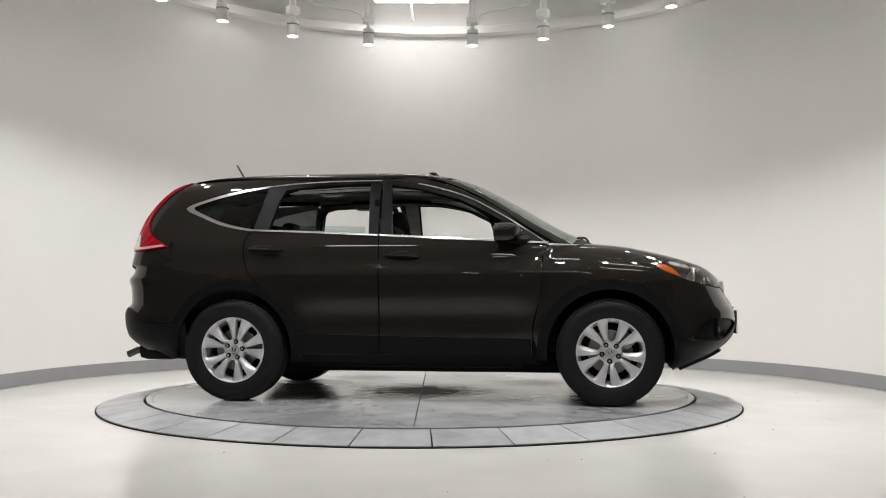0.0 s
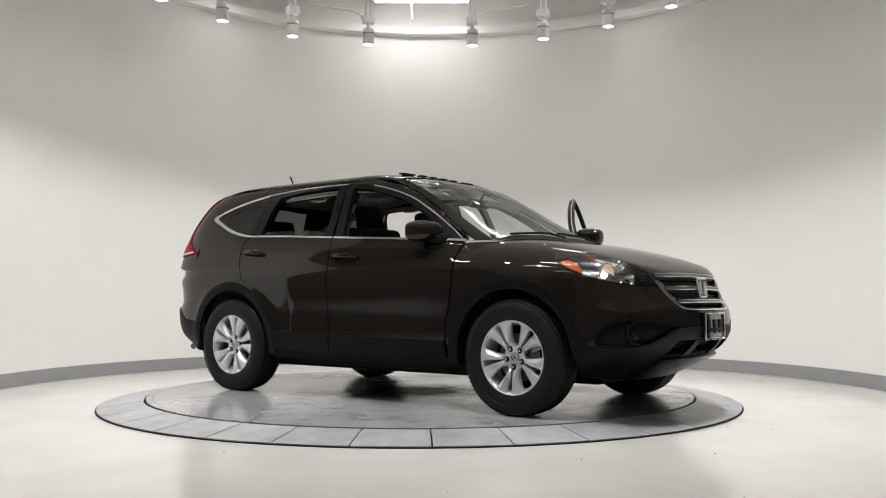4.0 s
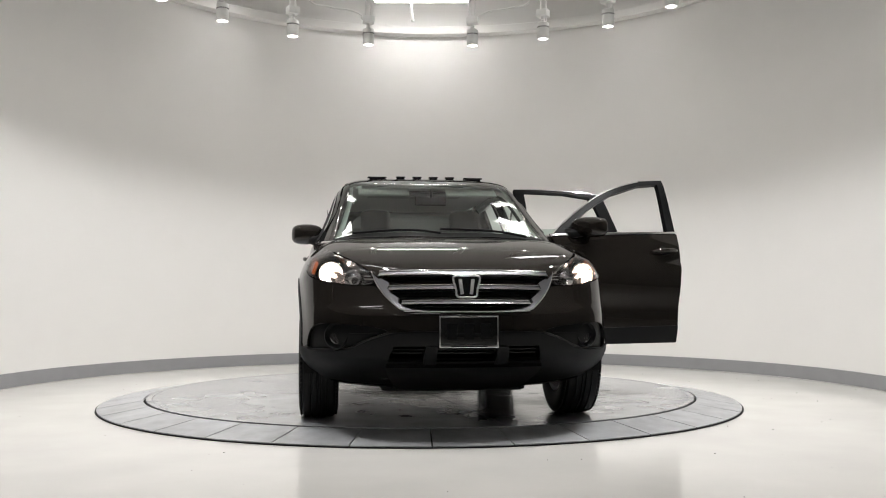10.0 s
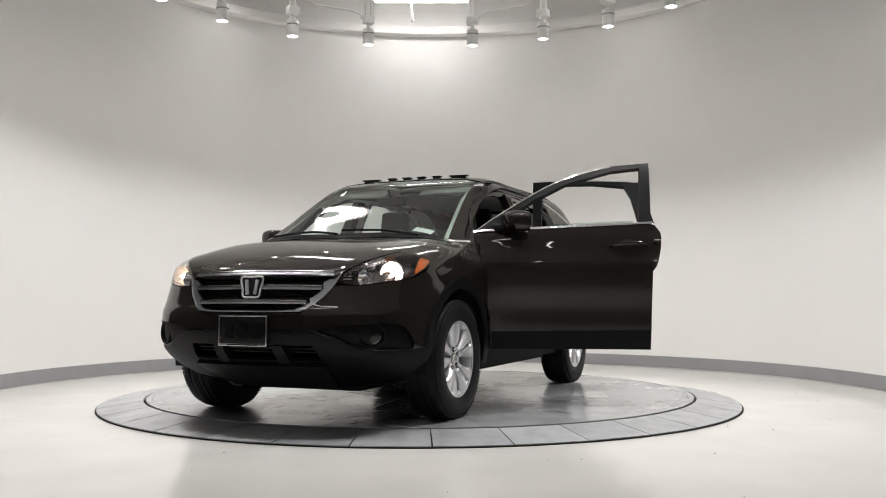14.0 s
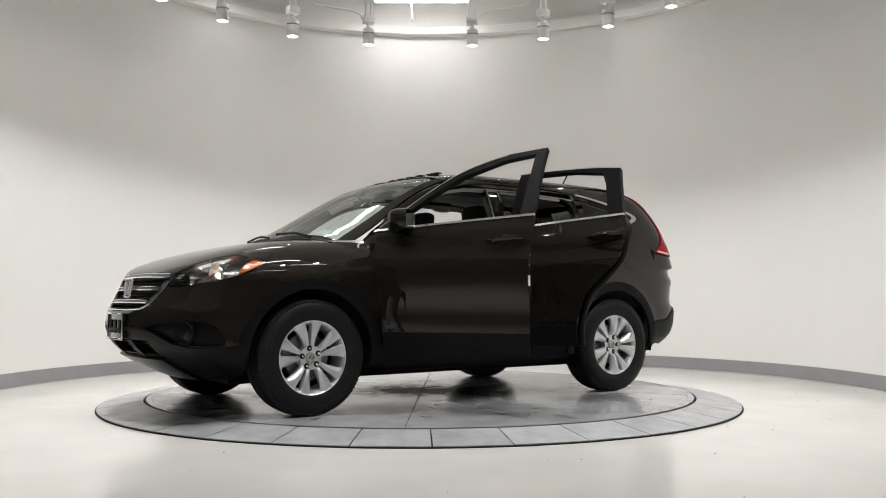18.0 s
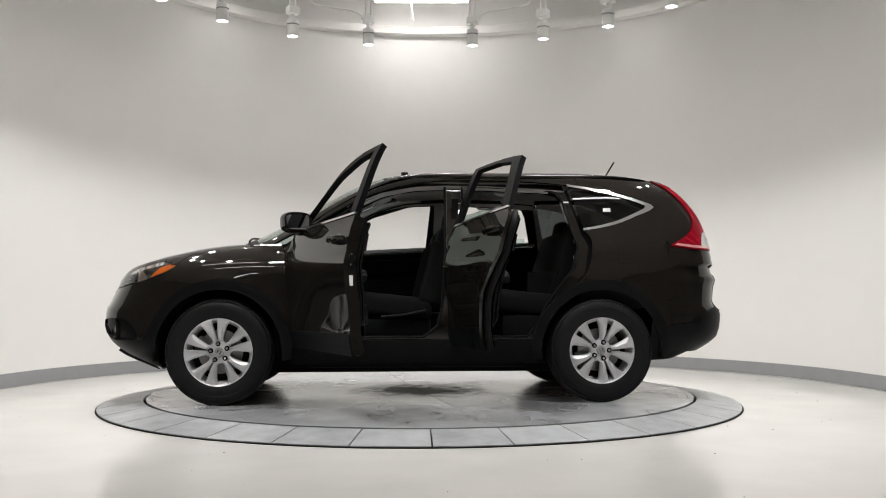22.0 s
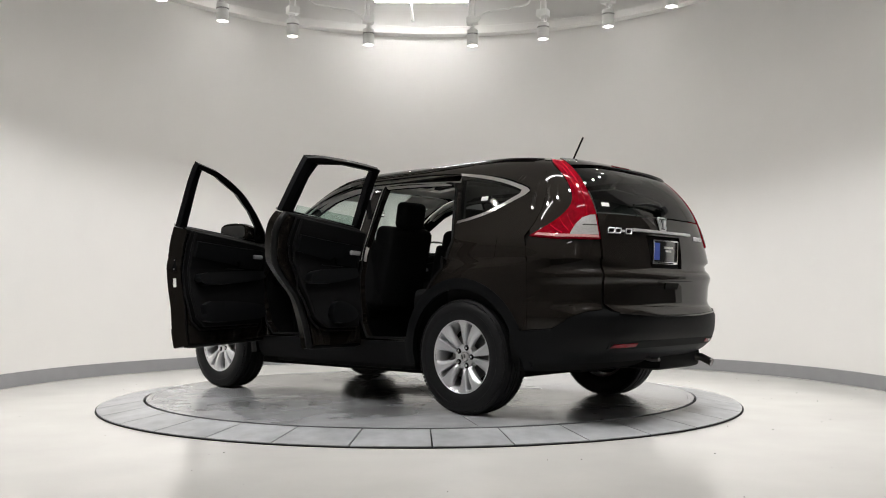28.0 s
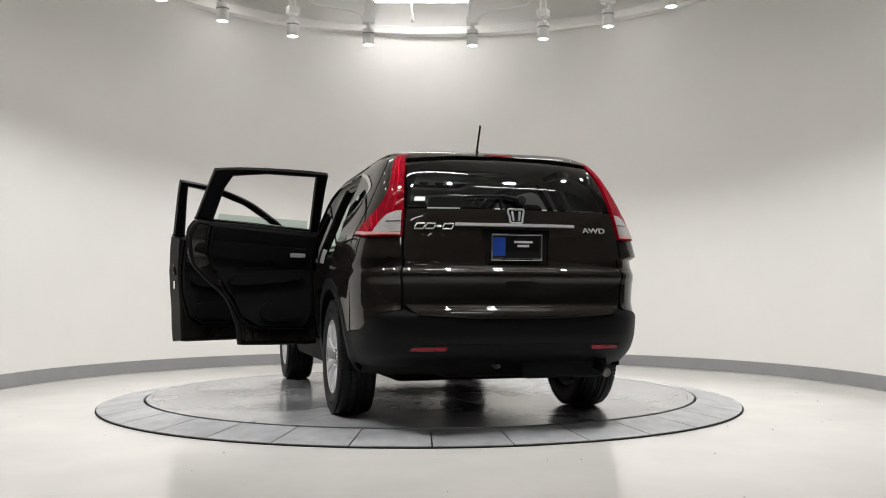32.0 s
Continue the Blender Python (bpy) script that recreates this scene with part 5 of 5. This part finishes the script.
    part("handle_cup", side([(handle_x + 0.062 * math.cos(a), hand_z + 0.004 + 0.034 * math.sin(a)) for a in np.linspace(0, 2 * math.pi, 22)[:-1]], off=0.0015, depth=0.002, gap=0.02), M_PIANO, door)
    q = [on("side", handle_x + w * (t - 0.5) * 2.0, hand_z - 0.012 * (t - 0.5), 0.010 + 0.030 * math.sin(math.pi * t) ** 0.5, s)[0] for t in np.linspace(0.0, 1.0, 11)]
    bm = tube([tuple(v) for v in q], lambda t: 0.011 + 0.007 * math.sin(math.pi * t), 10)
    part("handle", bm, M_PAINT, door, "body-coloured pull handle")
    # latch plate and label on the rear edge
    ex, ez = (SEAM_B[1][0] + 0.022, 0.86) if front else (-1.150, 0.93)
    c, n = on("side", ex, ez, -0.05, s)
    if front and opened:
        bm = box((0.006, 0.03, 0.085), (c.x - 0.003, c.y, c.z + 0.03), 0.002)
        latch = part("latch", bm, M_BLACK, door, "dark steel door latch")
        for dy, dz in ((-0.008, 0.062), (0.008, 0.055), (0.0, 0.002)):
            part("bolt", box((0.004, 0.009, 0.009), (c.x - 0.007, c.y + dy, c.z + dz), 0.002), M_CHROME, latch)
        part("label_tag", box((0.003, 0.022, 0.06), (c.x - 0.003, c.y, c.z - 0.09)), M_PAPER, door, "white printed tag", smooth=False)
    elif opened:
        latch = part("latch", box((0.012, 0.028, 0.07), tuple(c), 0.002), M_BLACK, door, "dark steel door latch")
        for dy, dz in ((-0.008, 0.045), (0.008, 0.038), (0.0, -0.045)):
            part("bolt", box((0.004, 0.009, 0.009), (c.x - 0.006, c.y + dy, c.z + dz), 0.002), M_CHROME, latch)
        part("label_tag", box((0.003, 0.018, 0.05), (c.x - 0.004, c.y, c.z + 0.13)), M_PAPER, door, "white printed tag", smooth=False)
    for hz in (0.55, 0.95) if opened else ():
        fx = 0.85 if front else -0.285
        c, _ = on("side", fx, hz, -0.05, s)
        part("hinge", box((0.05, 0.03, 0.07), tuple(c), 0.006), M_PAINT, door)
    if front:
        sail = [(0.890, 1.093), (0.72, 1.115), (0.675, 1.205), (0.76, 1.185)]
        part("sail_patch", side(sail, off=0.004, depth=0.01, gap=0.03), M_BLACK, door, "black mirror mounting patch")
        c = Vector((0.615, s * 0.885, 1.163))
        bm = bmesh.new()
        bmesh.ops.create_uvsphere(bm, u_segments=28, v_segments=16, radius=1.0)
        for v in bm.verts:
            x, y, z = v.co
            v.co = Vector((math.copysign(abs(x) ** 0.75, x) * 0.098, math.copysign(abs(y) ** 0.62, y) * 0.108, math.copysign(abs(z) ** 0.62, z) * 0.070))
            v.co.x = max(v.co.x, -0.052) - 0.25 * v.co.y * s
            v.co.z *= 1.0 - 0.9 * max(0, -v.co.y * s)
        bmesh.ops.translate(bm, vec=c, verts=bm.verts)
        mir = part("wing_mirror", bm, M_PAINT, door, "dark brown wing mirror")
        bm = bmesh.new()
        ring = [(y * 0.86 + 0.004, z * 0.86) for y, z in spline([(0.090, 0.048), (0.0, 0.056), (-0.084, 0.050), (-0.096, 0.0), (-0.08, -0.048), (0.0, -0.054), (0.088, -0.044), (0.098, 0.0)], 4, True)]
        bm.faces.new([bm.verts.new((c.x - 0.056 - 0.25 * y * s, c.y + y, c.z + z)) for y, z in ring])
        part("mirror_glass", bm, M_MIRROR, mir, "mirror glass")
        part("mirror_arm", tube([(0.76, s * 0.79, 1.115), (0.72, s * 0.83, 1.112), (0.66, s * 0.86, 1.125)], lambda t: 0.036 - 0.006 * t, 12), M_BLACK, mir, "black mirror foot")
    return door


def build_wheel():
    """Five pairs of blades, with a tread, cap, nuts and a brake disc; axle along z, face at +z."""
    w = part("wheel", lathe([(0.221, 0.1000), (0.228, 0.1035), (0.234, 0.105), (0.238, 0.103), (0.234, 0.085), (0.208, 0.07), (0.200, -0.09), (0.222, -0.10), (0.224, -0.095), (0.204, -0.085), (0.200, 0.05), (0.214, 0.088)], 56), M_ALLOY, CAR, "silver ten-blade alloy wheel")
    prof = [(0.219, -0.098), (0.236, -0.108), (0.27, -0.116), (0.315, -0.116), (0.340, -0.105), (0.352, -0.090)]
    groove = [(0.3575, -0.086), (0.360, -0.052), (0.352, -0.050), (0.352, -0.043), (0.3615, -0.041), (0.362, -0.016), (0.353, -0.014), (0.353, -0.007), (0.362, -0.005)]
    prof += groove + [(r, -z) for r, z in groove[::-1]] + [(r, -z) for r, z in [(0.352, -0.090), (0.340, -0.105), (0.315, -0.116), (0.296, -0.1175), (0.294, -0.1155), (0.27, -0.116), (0.236, -0.108), (0.219, -0.098)]]
    tyre = part("tyre", lathe(prof, 96), M_TYRE, w, "black road tyre with tread grooves")
    lx = lambda r, a, z: (r * math.cos(a), r * math.sin(a), z)
    for k in range(5):
        for sg in (-1, 1):
            c = radians(90 + 72 * k)
            rows = [(0.070, 18.0, 17.0, 0.060), (0.080, 15.0, 13.5, 0.078), (0.090, 13.0, 10.0, 0.086), (0.12, 13.3, 10.0, 0.093), (0.16, 14.3, 10.4, 0.099), (0.190, 15.0, 10.4, 0.101), (0.205, 15.8, 11.0, 0.101), (0.216, 17.0, 13.6, 0.101), (0.225, 18.0, 17.8, 0.1)]
            verts, faces = [], []
            for r, mid, half, z in rows:
                for e, dz in ((-1, -0.012), (-0.82, -0.001), (0.15, 0.002), (0.8, -0.010), (1, -0.022)):
                    a = c + sg * radians(mid + e * half)
                    verts.append(lx(r, a, z + dz))
                for e in (1, -1):
                    a = c + sg * radians(mid + e * half * 0.9)
                    verts.append(lx(r, a, z - 0.045))
            n = 7
            for i in range(len(rows) - 1):
                for j in range(n):
                    jj = (j + 1) % n
                    faces.append((i * n + j, i * n + jj, (i + 1) * n + jj, (i + 1) * n + j))
            bm = mesh_of(verts, faces)
            bmesh.ops.recalc_face_normals(bm, faces=bm.faces)
            part("spoke", bm, M_ALLOY, w)
    part("hub", lathe([(0.0, 0.058), (0.03, 0.062), (0.05, 0.070), (0.074, 0.070), (0.078, 0.05), (0.07, 0.0), (0.0, 0.0)], 36, close=False), M_ALLOY, w)
    cap = part("centre_cap", lathe([(0.0, 0.080), (0.026, 0.078), (0.031, 0.072), (0.031, 0.06)], 28, close=False), M_CLEARW, w, "silver centre cap")
    bm = bmesh.new()
    for sx in (-1, 1):
        box((0.005, 0.026, 0.003), (sx * 0.010, 0, 0.0805), 0.001, into=bm)
    part("cap_mark", bm, M_PIANO, cap)
    for k in range(5):
        a = radians(90 + 72 * k)
        m = Matrix.Translation(lx(0.0572, a, 0.0))
        # flat black disc on the hub, colours in the shade of a well
        part("nut_well_shade", lathe([(0.0, 0.0725), (0.0165, 0.0725), (0.0175, 0.071), (0.0175, 0.06)], 18, close=False, m=m), M_GAP, w)
        part("wheel_nut", lathe([(0.0, 0.088), (0.007, 0.087), (0.0098, 0.082), (0.0098, 0.066)], 6, close=False, m=m), M_CHROME, w)
    bm = bmesh.new()
    for k in range(84):
        for z in (-0.099, 0.099):
            lug = box((0.010, 0.019, 0.024), (0.3412, 0, z), 0.002, m=Matrix.Rotation(radians(math.copysign(34, z)), 4, "Y"), seg=1)
            bmesh.ops.transform(lug, matrix=Matrix.Rotation(2 * math.pi * (k + (0.5 if z > 0 else 0)) / 84, 4, "Z"), verts=lug.verts)
            join(bm, lug)
    tagged(part("tread_shoulder", bm, M_TYRE, tyre, smooth=False), kind="stuff")
    bm = bmesh.new()
    for a0, n in ((50, 11), (230, 11)):
        for k in range(n):
            mark = box((0.020, 0.007 + 0.003 * (k % 3), 0.002), (0.292, 0, 0.1165))
            bmesh.ops.transform(mark, matrix=Matrix.Rotation(radians(a0 + 4.4 * k), 4, "Z"), verts=mark.verts)
            join(bm, mark)
    tagged(part("sidewall_marks", bm, M_TYRE, tyre, smooth=False), kind="stuff")
    part("brake_disc", lathe([(0.06, 0.012), (0.150, 0.012), (0.150, -0.010), (0.06, -0.010)], 48), M_ROTOR, w, "steel brake disc")
    part("caliper", box((0.075, 0.13, 0.06), (0.135, 0.03, 0.0), 0.012), M_ROTOR, w)
    part("backplate", lathe([(0.0, -0.03), (0.196, -0.03), (0.196, -0.04), (0.0, -0.04)], 36, close=False), M_GAP, w)
    return w


def build_wheels():
    w = build_wheel()
    spin = {(1, -1): 30, (-1, -1): -11, (1, 1): -28, (-1, 1): 18}
    first = True
    for fx in (1, -1):
        for s in (1, -1):
            m = pose(fx * AXLE, s * 0.790, HUB_Z, -90 if s > 0 else 90) @ pose(0, 0, 0, 0, 0, spin[fx, s])
            if first:
                w.matrix_basis, first = m, False
            else:
                copy_thing(w, m)


def soft_box(size, at, bevel, tilt=0.0, into=None):
    return box(size, at, bevel, m=Matrix.Rotation(radians(tilt), 4, "Y"), into=into, seg=4)


def build_interior():
    bm = box((2.75, 1.36, 0.03), (-0.55, 0, 0.40), 0.01)
    box((0.9, 0.22, 0.22), (0.1, 0, 0.50), 0.05, into=bm)
    part("carpet", bm, M_TRIM, CAR, "black carpet")
    for s in (1, -1):
        y = s * 0.36
        seat = part("front_seat", soft_box((0.54, 0.50, 0.17), (0.12, y, 0.66), 0.06, -6), M_TRIM, CAR, "black fabric front seat")
        part("backrest", soft_box((0.16, 0.48, 0.62), (-0.22, y, 0.94), 0.065, -14), M_TRIM, seat)
        for e in (-1, 1):
            part("bolster", soft_box((0.17, 0.09, 0.46), (-0.18, y + e * 0.205, 0.90), 0.04, -14), M_TRIM, seat)
        part("headrest", soft_box((0.11, 0.235, 0.20), (-0.345, y, 1.325), 0.05, -10), M_TRIM, seat)
        for e in (-1, 1):
            part("headrest_post", tube([(-0.30, y + e * 0.06, 1.18), (-0.335, y + e * 0.06, 1.28)], 0.007, 8), M_CHROME, seat)
        part("seat_base", box((0.48, 0.44, 0.16), (0.10, y, 0.50), 0.03), M_BLACK, seat)
        part("side_lever", tube([(0.22, y + s * 0.255, 0.585), (0.05, y + s * 0.262, 0.60), (-0.10, y + s * 0.258, 0.63)], 0.012, 8), M_BLACK, seat)
    bench = part("rear_bench", soft_box((0.50, 1.22, 0.17), (-0.85, 0, 0.68), 0.06, -6), M_TRIM, CAR, "black fabric rear bench")
    part("backrest", soft_box((0.15, 1.22, 0.56), (-1.16, 0, 0.96), 0.06, -18), M_TRIM, bench)
    for y in (-0.40, 0.0, 0.40):
        part("headrest", soft_box((0.09, 0.25, 0.13 if y else 0.09), (-1.29, y, 1.285 if y else 1.25), 0.04, -14), M_TRIM, bench)
    part("bench_base", box((0.45, 1.2, 0.2), (-0.88, 0, 0.50), 0.03), M_TRIM, bench)
    part("cargo_floor", box((0.75, 1.1, 0.04), (-1.72, 0, 0.72), 0.01), M_TRIM, CAR)
    bm = soft_box((0.46, 1.36, 0.26), (0.86, 0, 0.94), 0.08, 4)
    soft_box((0.30, 0.46, 0.09), (0.66, 0.36, 1.06), 0.035, 6, into=bm)
    soft_box((0.26, 0.30, 0.40), (0.62, 0.0, 0.80), 0.05, 10, into=bm)
    soft_box((0.4, 1.0, 0.05), (1.02, 0, 1.075), 0.02, 6, into=bm)
    dash = part("dashboard", bm, M_BLACK, CAR, "black plastic dashboard")
    part("screen", box((0.01, 0.20, 0.11), (0.505, 0, 1.0), 0.003), M_PIANO, dash)
    m = Matrix.Translation((0.47, 0.36, 1.02)) @ Matrix.Rotation(radians(-64), 4, "Y")
    ring = [(0.185 * math.cos(a), 0.185 * math.sin(a), 0) for a in np.linspace(0, 2 * math.pi, 37)[:-1]]
    wheel = part("steering_wheel", tube([tuple(m @ Vector(q)) for q in ring], 0.016, 10, close=True), M_BLACK, CAR, "black three-spoke steering wheel")
    bm = soft_box((0.15, 0.14, 0.05), (0, 0, -0.02), 0.02)
    for a in (0, 90, -90):
        box((0.17, 0.035, 0.02), (0.09 * math.cos(radians(a + 180)), 0.09 * math.sin(radians(a + 180)), -0.01), 0.006, m=Matrix.Rotation(radians(a), 4, "Z"), into=bm)
    bmesh.ops.transform(bm, matrix=m, verts=bm.verts)
    part("spokes", bm, M_BLACK, wheel)
    part("column", tube([tuple(m @ Vector((0, 0, -0.03))), tuple(m @ Vector((0, 0, -0.25)))], 0.045, 12), M_BLACK, wheel)
    part("stalk", tube([(0.53, 0.40, 0.98), (0.55, 0.55, 0.985)], 0.010, 8), M_BLACK, wheel)
    rv = part("rear_view_mirror", soft_box((0.03, 0.23, 0.065), (0.44, 0.0, 1.425), 0.012, 0), M_BLACK, CAR, "interior rear-view mirror")
    part("mirror_glass", box((0.004, 0.21, 0.05), (0.423, 0, 1.425), 0.0015), M_MIRROR, rv)
    part("mirror_stem", tube([(0.45, 0, 1.45), (0.49, 0, 1.50)], 0.010, 8), M_BLACK, rv)
    for s in (1, -1):
        part("sun_visor", soft_box((0.16, 0.38, 0.018), (0.20, s * 0.33, 1.515), 0.008, 24), M_GREY, CAR, "pale grey sun visor")
        part("grab_handle", tube(spline([(-0.60, s * 0.575, 1.50), (-0.63, s * 0.555, 1.475), (-0.75, s * 0.555, 1.475), (-0.78, s * 0.575, 1.50)], 4), 0.009, 8), M_GREY, CAR)
        part("seat_belt", box((0.05, 0.004, 0.75), (-0.30, s * 0.69, 1.05), m=Matrix.Rotation(radians(-s * 9), 4, "X")), M_TRIM, CAR, smooth=False)


FRONT_HINGE, REAR_HINGE = Vector((0.835, 0.84, 0)), Vector((-0.30, 0.84, 0))


def swing(h, degrees, out, sag, shift):
    foot = h + Vector((0, 0, 0.4))
    lean = Matrix.Translation(foot) @ Matrix.Rotation(radians(-out), 4, "X") @ Matrix.Rotation(radians(sag), 4, "Y") @ Matrix.Translation(-foot)
    return Matrix.Translation(h + Vector(shift)) @ Matrix.Rotation(radians(-degrees), 4, "Z") @ Matrix.Translation(-h) @ lean


build_shell()
build_panels()
build_door(True, 1, swing(FRONT_HINGE, 66.5, 2.8, -0.33, (-0.037, 0.012, 0.061)))
build_door(False, 1, swing(REAR_HINGE, 75.0, 1.8, 0.88, (0.0, 0.025, 0.056)))
build_door(True, -1)
build_door(False, -1)
build_wheels()
build_interior()


# ---- what moves ----
CAR_AT = pose(0.1065, 0.0078, TABLE_Z)


def turn_at(t):
    return 4.9961 + 7.746 * t + 0.7933 * (t - 16) ** 2 / 100 - 0.2544 * (t - 16) ** 3 / 1000


def motions():
    rows = [(t, pose(0, 0, 0, 0, 0, -turn_at(t))) for t in range(0, 33, 2)]
    walk(DISC, [(t, m @ pose(0, 0, 0, 0, 0, 0)) for t, m in rows])
    walk(CAR, [(t, m @ CAR_AT) for t, m in rows])


motions()
